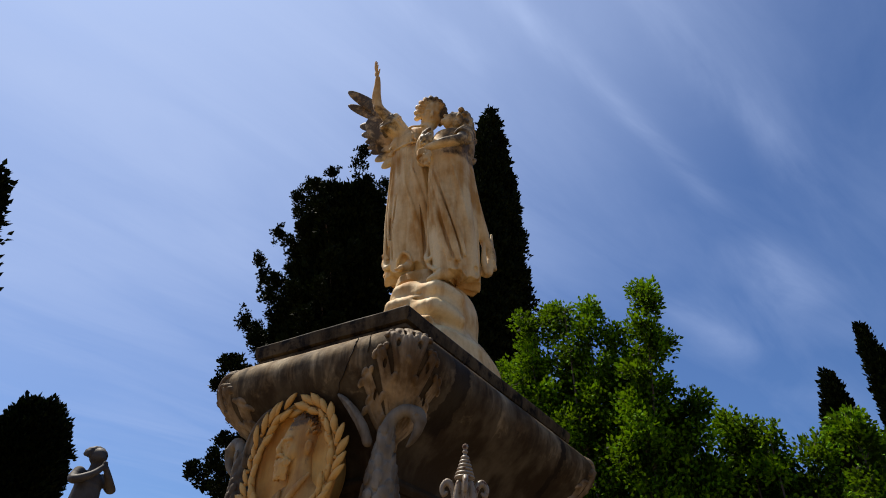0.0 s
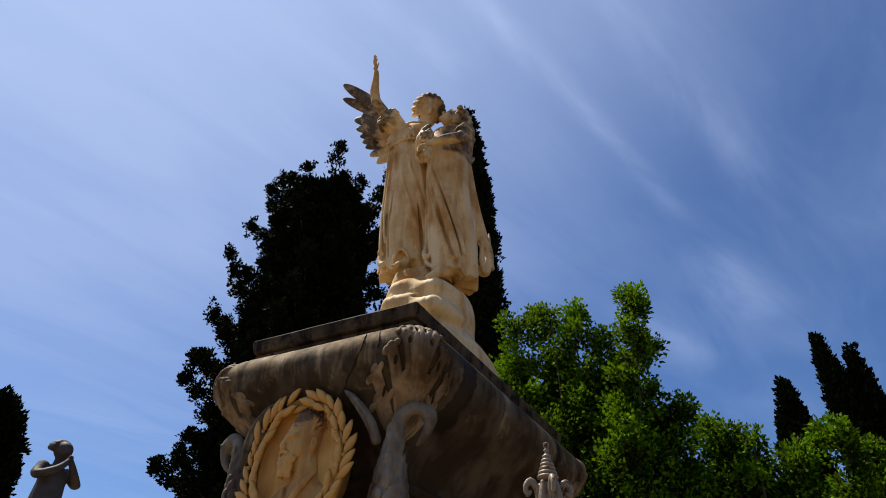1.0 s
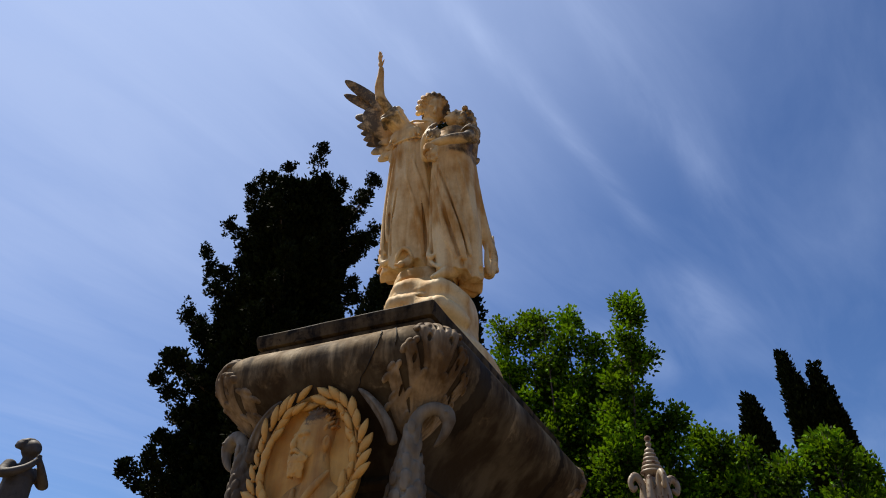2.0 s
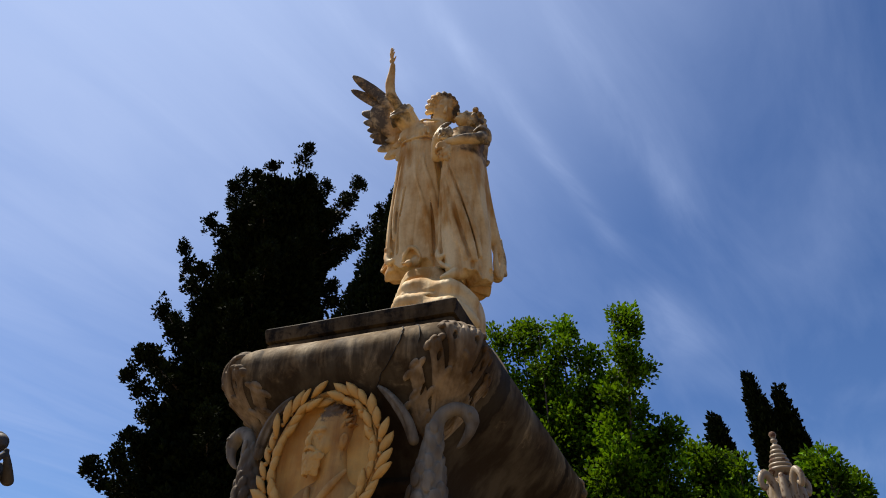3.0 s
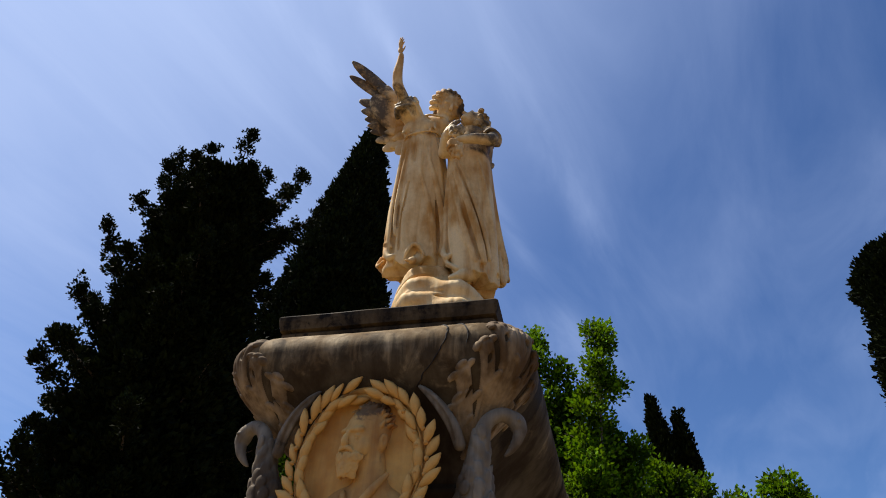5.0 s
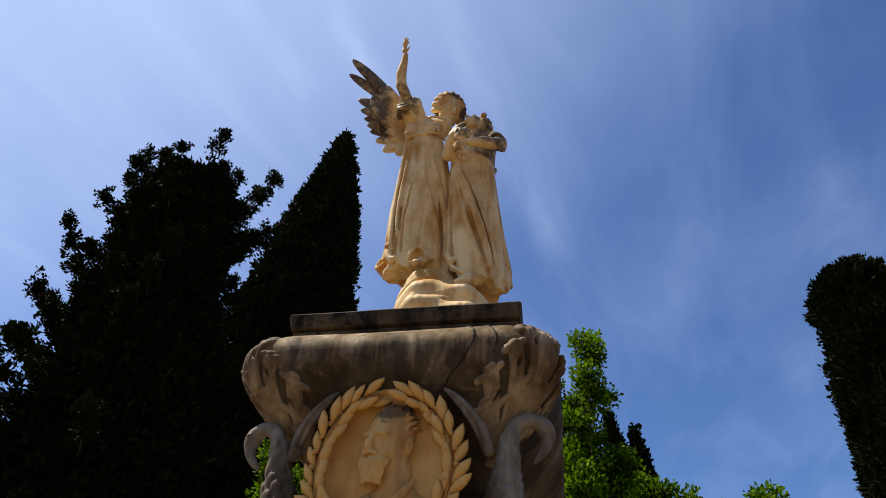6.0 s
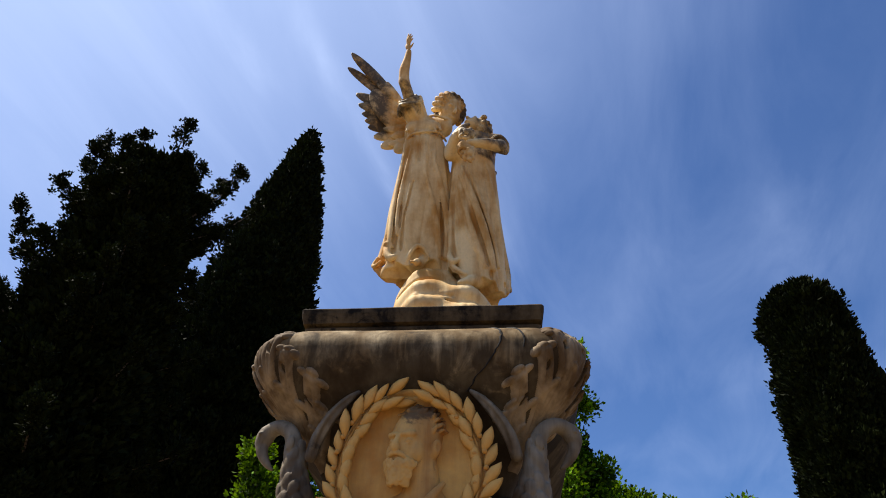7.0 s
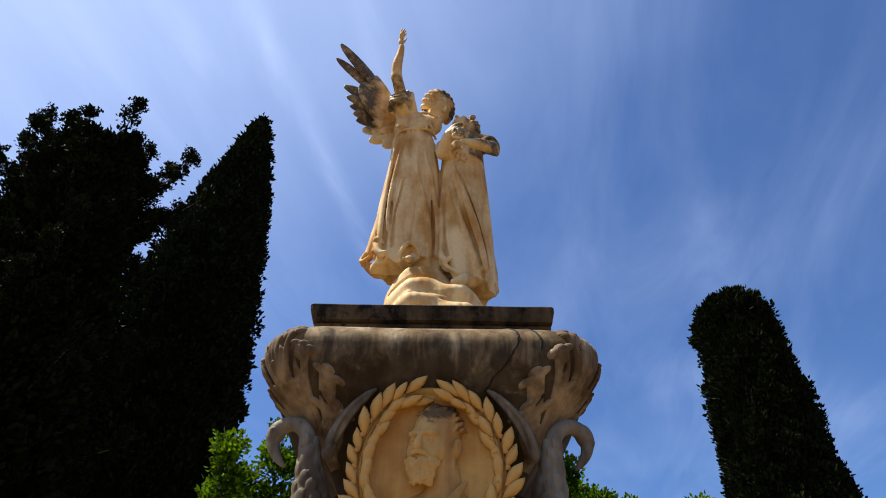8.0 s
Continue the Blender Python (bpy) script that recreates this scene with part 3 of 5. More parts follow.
def medal():
    rows = ((0.16, 0.20, -0.95), (0.18, 0.22, -1.115), (0.255, 0.315, -1.122), (0.272, 0.332, -1.130), (0.280, 0.340, -1.146), (0.274, 0.334, -1.156), (0.262, 0.322, -1.158), (0.252, 0.312, -1.150),
            (0.248, 0.308, -1.140), (0.243, 0.303, -1.150), (0.234, 0.294, -1.153), (0.226, 0.286, -1.146), (0.22, 0.28, -1.140), (0.20, 0.26, -1.138), (0.1, 0.13, -1.137))
    me = loft([oval(a, b, y) for a, b, y in rows][::-1], "medallion")
    return me


medallion = part("medallion", medal(), M_MEDAL, monument, "ochre marble oval medallion")


def head(c, at, up, fwd, s=1.0, face=True):
    """A plain carved head; returns the frame in which hair is placed."""
    U = Vector(up).normalized()
    F = Vector(fwd)
    F = (F - U * F.dot(U)).normalized()
    R, at = U.cross(F), Vector(at)

    def P(a, b, d):
        return at + (R * a + F * b + U * d) * s

    def egg(p, r, k=0.015, cut=False):
        c.blob(p, [s * v for v in r], (R, F, U), k * s, cut)

    egg(P(0, -0.012, 0.022), (0.080, 0.098, 0.100))
    egg(P(0, 0.036, -0.036), (0.064, 0.060, 0.086), 0.03)
    egg(P(0, 0.076, -0.106), (0.024, 0.020, 0.020), 0.02)
    if face:
        c.limb(P(-0.044, 0.083, 0.014), P(0.044, 0.083, 0.014), 0.008 * s, 0.008 * s, 0.016 * s)
        c.path([P(0, 0.092, 0.010), P(0, 0.112, -0.022), P(0, 0.110, -0.034)], (0.009 * s, 0.012 * s, 0.014 * s), 0.006 * s)
        for a in (-0.031, 0.031):
            egg(P(a, 0.103, -0.008), (0.021, 0.016, 0.013), 0.008, True)
            egg(P(a, 0.079, -0.009), (0.015, 0.0125, 0.0095), 0.003)
            c.limb(P(a - 0.014, 0.088, -0.019), P(a + 0.014, 0.088, -0.019), 0.003 * s, 0.003 * s, 0.003 * s)
            egg(P(a * 1.35, 0.060, -0.045), (0.024, 0.022, 0.026), 0.02)
        c.limb(P(-0.017, 0.091, -0.066), P(0.017, 0.091, -0.066), 0.009 * s, 0.009 * s, 0.008 * s)
        c.limb(P(-0.020, 0.103, -0.066), P(0.020, 0.103, -0.066), 0.003 * s, 0.003 * s, 0.004 * s, True)
    return P


def bust():
    """A plain bust in low relief, the head turned to one side, with a beard and a coat."""
    c = Clay((-0.24, -1.34, 2.20), (0.26, -1.03, 2.90), 0.0034)
    P = head(c, (0.014, -1.137, 2.684), (0.05, -0.06, 1.0), (-0.50, -0.86, -0.05), 1.16)
    rnd = random.Random(2)
    for i in range(190):                                                                      # beard and moustache
        a, d = rnd.uniform(-1, 1), rnd.uniform(0, 1)
        c.blob(P(0.060 * a * (1 - 0.45 * d), 0.074 + 0.034 * (1 - a * a) - 0.004 * d, -0.078 - 0.068 * d), (0.008, 0.010, 0.016), (rnd.uniform(-30, 30), rnd.uniform(-40, 40), rnd.uniform(0, 90)), 0.002)
    for s in (-1, 1):
        c.path([P(0, 0.106, -0.050), P(s * 0.022, 0.102, -0.056), P(s * 0.042, 0.084, -0.072)], (0.010, 0.010, 0.006), 0.004)
        c.limb(P(s * 0.012, 0.098, 0.012), P(s * 0.050, 0.080, 0.014), 0.008, 0.007, 0.006)   # brows
        c.path([P(s * 0.046, 0.085, -0.020), P(s * 0.046, 0.088, -0.045), P(s * 0.036, 0.094, -0.058)], (0.004, 0.005, 0.004), 0.008, True)
    for i in range(340):                                                                     # cropped hair
        v = Vector((rnd.gauss(0, 1), rnd.gauss(-0.2, 0.8), rnd.gauss(0.5, 0.8))).normalized()
        if (v.y > 0.30 and v.z < 0.72) or v.z < -0.25 or (abs(v.x) > 0.6 and v.z < 0.12 and v.y > -0.3):
            continue
        c.blob(P(0.080 * v.x, -0.012 + 0.098 * v.y, 0.022 + 0.102 * v.z), (0.028, 0.008, 0.009), (rnd.uniform(-30, 30), rnd.uniform(-60, 0), rnd.uniform(-40, 40)), 0.003)
    for a in (-0.032, 0.032):
        c.blob(P(a, 0.106, -0.006), (0.024, 0.024, 0.013), k=0.006, cut=True)
        c.blob(P(a, 0.082, -0.009), (0.014, 0.014, 0.009), k=0.002)
    c.blob(P(0.086, 0.002, -0.020), (0.015, 0.022, 0.034), (0, 10, -38), 0.003)                # ear
    c.blob(P(0.099, 0.010, -0.016), (0.008, 0.010, 0.020), (0, 10, -38), 0.003, True)
    c.limb((0.040, -1.145, 2.62), (0.055, -1.130, 2.42), 0.056, 0.078, 0.025)                # neck
    c.blob((0.03, -1.110, 2.335), (0.22, 0.095, 0.175), k=0.03)                               # coat
    c.path([(0.125, -1.185, 2.52), (0.08, -1.215, 2.46), (0.02, -1.22, 2.38), (-0.02, -1.22, 2.28)], (0.010, 0.017, 0.017, 0.012), 0.006)
    c.path([(-0.050, -1.175, 2.46), (-0.04, -1.20, 2.42), (-0.02, -1.21, 2.33)], (0.010, 0.014, 0.012), 0.006)
    c.path([(0.15, -1.195, 2.50), (0.08, -1.23, 2.40), (0.03, -1.23, 2.28)], (0.006, 0.008, 0.007), 0.005, True)
    c.path([(-0.035, -1.23, 2.44), (-0.025, -1.235, 2.38), (-0.02, -1.23, 2.30)], (0.012, 0.010, 0.006), 0.005, True)
    me = c.mesh("relief_bust")
    me.transform(Matrix.Translation((0, -1.137, 0)) @ Matrix.Diagonal((1, 0.72, 1, 1)) @ Matrix.Translation((0, 1.137, 0)))
    return me


part("relief_bust", bust(), M_BUST, medallion, "plain bearded bust in relief")


def laurel_leaf():
    """One thick almond-shaped leaf along +z with a ridge; its back lies at y = 0."""
    verts, faces = [], []
    rows = ((0.0, 0.10), (0.18, 0.62), (0.42, 1.0), (0.66, 0.90), (0.86, 0.50), (1.0, 0.03))
    for t, w in rows:
        z, h = 0.108 * t, 0.0225 * w
        lift = -0.010 * math.sin(math.pi * t)
        for x, y in ((-h, 0.004), (-0.55 * h, -0.0065), (0, -0.0105 * min(1, w + 0.2)), (0.55 * h, -0.0065), (h, 0.004)):
            verts.append((x, y + lift, z))
    for i in range(len(rows) - 1):
        for j in range(4):
            a = 5 * i + j
            faces.append((a, a + 1, a + 6, a + 5))
        faces.append((5 * i + 4, 5 * i, 5 * i + 5, 5 * i + 9))
    return mesh_of("laurel_leaf", verts, faces)


leaf_data, leaf_rnd = laurel_leaf(), random.Random(11)
berry = bmesh.new()
bmesh.ops.create_icosphere(berry, subdivisions=2, radius=0.0105)
berry_data = bpy.data.meshes.new("berry")
berry.to_mesh(berry_data)
berry.free()
berry_data.polygons.foreach_set("use_smooth", [True] * len(berry_data.polygons))


def wreath_spot(a):
    """Place and upward slant on the wreath's stem at the angle a (degrees from the side)."""
    u = radians(a)
    return Vector((0.262 * math.cos(u), 0, 0.300 * math.sin(u))), math.degrees(math.atan2(0.262 * math.sin(u), 0.300 * math.cos(u)))


for side in (1, -1):
    stem = []
    for i in range(14):
        a = -78 + 11.2 * i
        p, lean = wreath_spot(a)
        stem.append(Vector((side * p.x, -1.166, MED_Z + p.z)))
        for out, slant in ((0.013, -23), (-0.013, 14)):
            turn = -(lean + slant * (1 if i < 10 else 0.6) + leaf_rnd.uniform(-9, 9))
            spot = Vector((side * (p.x + out * math.cos(radians(a))), -1.160 - leaf_rnd.uniform(0.004, 0.020), MED_Z + p.z + out * math.sin(radians(a)) + leaf_rnd.uniform(-0.008, 0.008)))
            size = leaf_rnd.uniform(0.86, 1.12)
            m = pose(*spot, leaf_rnd.uniform(-4, 10), side * turn, leaf_rnd.uniform(-18, 18)) @ Matrix.Scale(size, 4)
            part("laurel_leaf", leaf_data, M_MEDAL, medallion, m=m)
        if i < 12:
            for out in (0.020, -0.018):
                q = p + Vector((out * math.cos(radians(a)), 0, out * math.sin(radians(a))))
                part("berry", berry_data, M_MEDAL, medallion, m=pose(side * q.x, -1.178, MED_Z + q.z))
    rings = []
    for i, p in enumerate(stem):
        rings.append([(p.x + 0.006 * math.cos(w), p.y + 0.006 * math.sin(w), p.z) for w in np.linspace(0, 2 * math.pi, 7)[:-1]])
    part("wreath_stem", loft(rings, "wreath_stem"), M_MEDAL, medallion)


# ---- the statue ----
class Drape:
    """A falling skirt by its outlines at several heights."""

    def __init__(self, zs, left, right, front, back):
        self.rows = (zs, left, right, front, back)

    def at(self, z):
        return [np.interp(z, self.rows[0], r) for r in self.rows[1:]]

    def skin(self, x, z, out=0.0):
        """The point on the front skin at x, z."""
        a, b, f, g = (float(v) for v in self.at(z))
        m, h = (a + b) / 2, (b - a) / 2
        x = min(max(x, m - 0.93 * h), m + 0.93 * h)
        q = 1 - ((x - m) / h) ** 2
        return Vector((x, (f + g) / 2 - (g - f) / 2 * math.sqrt(q) - out, z))

    def press(self, c, folds, hem, k=0.02):
        zs, left, right, front, back = self.rows
        s, x, y, z = c.window((min(left) - 0.1, min(front) - 0.1, zs[0] - 0.12), (max(right) + 0.1, max(back) + 0.1, zs[-1] + 0.02))
        a, b, f, g = self.at(z)
        rx, ry = (b - a) / 2, (g - f) / 2
        px, py = (x - (a + b) / 2) / rx, (y - (f + g) / 2) / ry
        rho, u = np.sqrt(px * px + py * py), np.arctan2(py, px)
        d = (rho - 1) * np.minimum(rx, ry) - folds(u, z)
        d = np.maximum(d * 0.85, np.maximum(hem(u) - z, z - zs[-1]))
        c.press(s, d.astype(np.float32), k)

    def fold(self, c, x0, z0, x1, z1, r, sag=0.0, cut=False, k=0.013):
        """One long ridge (or furrow) on the skin, from a fine start to a full end."""
        pts, rad = [], []
        for i in range(9):
            t = i / 8
            x, z = x0 + (x1 - x0) * t + sag * math.sin(math.pi * t), z0 + (z1 - z0) * t
            pts.append(self.skin(x, z, 0.15 * r if cut else 0.10 * r))
            rad.append(1.35 * r * (0.25 + 0.75 * min(1, 1.6 * t)) * (1.0 if t < 0.95 else 0.7))
        c.path(pts, rad, k, cut, steps=3)


def ridge(v, sharp=2.0):
    """Rounded ridges with narrow valleys, -1 to 1."""
    return 2 * np.abs(np.cos(v / 2)) ** (1 / sharp) - 1


def feather(c, a, b, wide, thick, normal):
    """One flat rounded feather from a to b, with a shaft."""
    a, b = Vector(a), Vector(b)
    L = (b - a).normalized()
    S = normal.cross(L).normalized()
    N = L.cross(S)
    c.blob((a + b) / 2, ((b - a).length / 2 * 1.02, wide, thick), (L, S, N), 0.006)
    c.limb(a.lerp(b, 0.2) - N * thick * 0.8, a.lerp(b, 0.93) - N * thick * 0.45, 0.006, 0.004, 0.006)


def group_statue():
    c = Clay((-0.92, -0.86, 3.36), (0.66, 0.36, 6.42), 0.006)
    rnd = random.Random(7)
    # cloud-like rock
    c.blob((0.04, -0.04, 3.36), (0.47, 0.46, 0.42), k=0.05)
    c.blob((0.02, -0.03, 3.78), (0.315, 0.325, 0.42), k=0.07)
    c.blob((-0.07, -0.03, 4.05), (0.235, 0.255, 0.27), (0, 10, 0), 0.06)
    c.blob((0.13, -0.03, 3.88), (0.190, 0.25, 0.235), (0, 4, 0), 0.05)
    for a, m, b, r in (((-0.24, -0.10, 4.10), (-0.13, -0.205, 4.18), (0.02, -0.17, 4.23), 0.052), ((-0.25, -0.14, 3.98), (-0.12, -0.27, 4.05), (0.06, -0.24, 4.06), 0.058),
                       ((-0.25, -0.20, 3.82), (-0.13, -0.325, 3.90), (0.04, -0.31, 3.92), 0.062), ((0.02, -0.26, 4.00), (0.18, -0.275, 4.01), (0.31, -0.16, 3.95), 0.05),
                       ((0.02, -0.31, 3.82), (0.2, -0.325, 3.83), (0.33, -0.19, 3.76), 0.062), ((-0.28, -0.24, 3.62), (-0.08, -0.38, 3.70), (0.2, -0.38, 3.70), 0.075), ((0.10, -0.36, 3.60), (0.28, -0.31, 3.60), (0.40, -0.15, 3.52), 0.065)):
        c.path([a, m, b], (r * 0.35, r, r * 0.4), 0.075, steps=5)
    for a, m, b, r in (((-0.26, -0.17, 4.055), (-0.12, -0.28, 4.115), (0.05, -0.26, 4.135), 0.014), ((-0.26, -0.24, 3.90), (-0.10, -0.36, 3.975), (0.08, -0.32, 3.965), 0.013), ((0.04, -0.33, 3.92), (0.18, -0.335, 3.91), (0.32, -0.21, 3.86), 0.013)):
        c.path([a, m, b], (r * 0.4, r * 0.75, r * 0.3), 0.025, True, steps=5)
    s, x, y, z = c.window((-0.6, -0.7, 3.3), (0.7, 0.5, 4.4))
    c.d[s] += 0.008 * np.sin(9 * x + 5 * z + 1) * np.sin(8 * y - 4 * z) + 0.005 * np.sin(17 * x - 9 * z) * np.sin(15 * y + 21 * z + 2 * np.sin(6 * x))
    # angel: skirt, leaning forward from the feet to the waist
    skirt = Drape((4.22, 4.45, 4.70, 5.06, 5.34, 5.42, 5.49), (-0.385, -0.395, -0.375, -0.335, -0.310, -0.300, -0.25), (0.055, 0.053, 0.05, 0.049, 0.020, -0.002, -0.06),
                  (-0.20, -0.235, -0.285, -0.355, -0.398, -0.390, -0.35), (0.07, 0.06, 0.03, -0.03, -0.09, -0.11, -0.14))

    def angel_folds(u, z):
        t = np.clip((5.45 - z) / 1.0, 0, 1)
        return (0.002 + 0.010 * t) * ridge(u * 7 + 1.3 * np.sin(2.0 * z), 1.4) + 0.005 * t * np.sin(4 * u + 3.2 * z) + 0.0025 * np.sin(23 * u) * np.clip((z - 5.1) * 3, 0, 1)

    skirt.press(c, angel_folds, lambda u: 4.315 + 0.022 * np.sin(5 * u + 0.6) + 0.010 * np.sin(11 * u))
    for x0, z0, x1, z1, r, sag in ((-0.26, 5.38, -0.345, 4.40, 0.024, -0.012), (-0.285, 5.25, -0.375, 4.48, 0.022, -0.005), (-0.225, 5.25, -0.300, 4.55, 0.018, -0.02), (-0.215, 4.98, -0.225, 4.42, 0.015, -0.018),
                                   (-0.13, 5.38, -0.115, 5.0, 0.008, 0.0), (-0.075, 5.22, 0.025, 4.40, 0.026, 0.03), (-0.115, 5.02, -0.015, 4.38, 0.016, 0.02), (-0.06, 5.40, -0.055, 5.05, 0.008, 0.0), (-0.19, 5.40, -0.185, 5.1, 0.009, 0), (-0.02, 5.36, 0.030, 4.7, 0.013, 0.01)):
        skirt.fold(c, x0, z0, x1, z1, r, sag, k=0.009)
    for x0, z0, x1, z1, r, sag in ((-0.243, 5.30, -0.322, 4.42, 0.014, -0.015), (-0.272, 5.2, -0.360, 4.45, 0.012, -0.008), (-0.05, 5.15, 0.000, 4.42, 0.013, 0.022), (-0.195, 4.95, -0.262, 4.42, 0.012, -0.015), (-0.235, 5.35, -0.285, 4.60, 0.010, -0.02), (-0.165, 5.38, -0.16, 5.12, 0.007, 0), (-0.095, 5.40, -0.09, 5.1, 0.007, 0)):
        skirt.fold(c, x0, z0, x1, z1, r, sag, True, 0.008)
    # bodice over a cord, chest
    c.blob((-0.150, -0.275, 5.515), (0.152, 0.125, 0.115), (0, -8, 0), 0.025)
    c.limb((-0.205, -0.30, 5.565), (-0.01, -0.275, 5.575), 0.080, 0.072, 0.03)
    for x in (-0.220, -0.085):
        c.blob((x, -0.365, 5.475), (0.066, 0.046, 0.056), k=0.03)
    c.path([(-0.310, -0.26, 5.375), (-0.24, -0.385, 5.372), (-0.13, -0.405, 5.385), (-0.03, -0.375, 5.40), (0.015, -0.27, 5.43)], (0.008, 0.009, 0.009, 0.009, 0.009), 0.008)
    c.path([(-0.315, -0.27, 5.395), (-0.24, -0.412, 5.392), (-0.13, -0.430, 5.405), (-0.03, -0.398, 5.420), (0.02, -0.28, 5.45)], (0.005,) * 5, 0.006, True)
    c.path([(-0.33, -0.27, 5.350), (-0.25, -0.412, 5.345), (-0.13, -0.432, 5.358), (-0.025, -0.395, 5.373), (0.035, -0.27, 5.40)], (0.005,) * 5, 0.010, True)
    for x, dx, top in ((-0.27, -0.01, 5.50), (-0.20, -0.012, 5.48), (-0.055, 0.016, 5.52), (-0.015, 0.012, 5.56)):
        c.path([(x - 3 * dx, -0.355, top), (x - dx, -0.385, 5.45), (x, -0.395, 5.410)], (0.004, 0.009, 0.010), 0.015)
    c.path([(-0.105, -0.375, 5.60), (-0.06, -0.395, 5.578), (-0.01, -0.375, 5.575), (0.035, -0.33, 5.60)], (0.010, 0.009, 0.009, 0.010), 0.008)      # neckline
    # blown cloth behind the skirt
    c.path([(-0.320, -0.08, 5.25), (-0.350, -0.03, 4.95), (-0.395, 0.0, 4.70), (-0.435, 0.015, 4.52)], (0.025, 0.035, 0.040, 0.035), 0.02)
    c.path([(-0.435, 0.015, 4.53), (-0.462, 0.015, 4.47), (-0.455, 0.0, 4.435), (-0.415, -0.01, 4.40)], (0.030, 0.030, 0.026, 0.026), 0.012)
    c.path([(-0.455, -0.03, 4.505), (-0.482, -0.02, 4.452), (-0.463, -0.04, 4.432), (-0.43, -0.05, 4.462)], (0.013, 0.016, 0.014, 0.010), 0.006)
    c.path([(-0.415, 0.0, 4.40), (-0.37, -0.02, 4.355), (-0.31, -0.05, 4.330)], (0.035, 0.042, 0.045), 0.02)
    c.path([(-0.355, -0.12, 4.66), (-0.372, -0.155, 4.52), (-0.365, -0.180, 4.43), (-0.335, -0.195, 4.372), (-0.300, -0.205, 4.385)], (0.014, 0.024, 0.027, 0.025, 0.014), 0.010)
    c.path([(-0.395, -0.145, 4.485), (-0.375, -0.190, 4.50), (-0.345, -0.205, 4.485), (-0.325, -0.20, 4.46)], (0.010, 0.017, 0.015, 0.009), 0.006)
    c.blob((-0.385, -0.095, 4.395), (0.040, 0.065, 0.058), k=0.008, cut=True)
    # bare foot under the lifted hem
    c.blob((-0.145, -0.25, 4.335), (0.060, 0.075, 0.085), (0, 12, 0), 0.010, True)
    c.path([(-0.225, -0.215, 4.315), (-0.195, -0.242, 4.375), (-0.155, -0.250, 4.425), (-0.110, -0.242, 4.41), (-0.075, -0.225, 4.34)], (0.009, 0.014, 0.016, 0.014, 0.008), 0.008)
    c.path([(-0.110, -0.12, 4.50), (-0.118, -0.16, 4.41), (-0.132, -0.205, 4.325), (-0.150, -0.255, 4.282)], (0.038, 0.034, 0.032, 0.026), 0.008)
    for i in range(5):
        c.blob((-0.182 + 0.014 * i, -0.276 + 0.005 * i, 4.272 + 0.002 * i), (0.009, 0.014, 0.009), k=0.003)
    # neck and head, bent towards the other figure
    c.limb((-0.055, -0.27, 5.60), (0.005, -0.245, 5.71), 0.060, 0.050, 0.03)
    P = head(c, (0.032, -0.248, 5.785), (0.36, -0.30, 0.88), (0.46, -0.70, -0.48), 1.12)
    for i in range(110):
        v = Vector((rnd.gauss(0, 1), rnd.gauss(-0.3, 0.8), rnd.gauss(0.25, 0.8))).normalized()
        if v.y > 0.15 and v.z < 0.66:
            continue
        if v.z < -0.55:
            continue
        k = rnd.uniform(0.93, 1.03)
        c.blob(P(0.090 * v.x * k, -0.012 + 0.108 * v.y * k, 0.022 + 0.110 * v.z * k), (0.026, 0.022, 0.019), (rnd.uniform(0, 180), rnd.uniform(0, 180), 0), 0.004)
    for i, w in enumerate(np.linspace(-28, 205, 13)):                 # long curls rolled back from the brow
        u = radians(float(w))
        left = 1.0 - float(np.clip((math.cos(u) + 0.2), 0, 1)) * 0.8
        inner, outer = 0.076, 0.092 + 0.034 * left
        a = P(inner * math.cos(u), 0.040, 0.012 + inner * 1.15 * math.sin(u))
        b = P(outer * math.cos(u), 0.005, 0.012 + (outer + 0.004) * 1.02 * math.sin(u))
        c.path([a, a.lerp(b, 0.5) + (a - P(0, -0.2, 0)).normalized() * 0.012, b], (0.018, 0.024, 0.022), 0.007, steps=3)
        c.path([a.lerp(b, 0.2) + (a - P(0, -0.3, 0)).normalized() * 0.024, a.lerp(b, 0.8) + (a - P(0, -0.3, 0)).normalized() * 0.026], (0.005, 0.005), 0.004, True, steps=2)
    # raised arm and its bunched sleeve
    c.limb((-0.185, -0.31, 5.575), (-0.250, -0.45, 5.665), 0.074, 0.052, 0.03)
    c.limb((-0.245, -0.44, 5.66), (-0.282, -0.590, 5.735), 0.046, 0.040, 0.012)
    c.path([(-0.284, -0.595, 5.742), (-0.282, -0.632, 5.83), (-0.262, -0.662, 5.93), (-0.253, -0.681, 5.995)], (0.040, 0.038, 0.027, 0.020), 0.012)
    c.blob((-0.260, -0.690, 6.045), (0.022, 0.016, 0.040), (0, -6, 0), 0.008)
    for p, q in (((-0.268, -0.712, 6.098), (-0.256, -0.735, 6.150)), ((-0.258, -0.722, 6.102), (-0.236, -0.745, 6.132)), ((-0.250, -0.722, 6.090), (-0.226, -0.742, 6.112)), ((-0.244, -0.715, 6.075), (-0.222, -0.732, 6.090)), ((-0.240, -0.695, 6.035), (-0.220, -0.708, 6.064))):
        c.path([(-0.258, -0.692, 6.055), p, q], (0.011, 0.0085, 0.0055), 0.003)
    way = Vector((-0.30, -0.78, 0.45)).normalized()
    side = way.orthogonal().normalized()
    high = way.cross(side)
    top, cuff = Vector((-0.185, -0.315, 5.575)), Vector((-0.252, -0.462, 5.655))
    c.limb(top, cuff, 0.078, 0.084, 0.02)
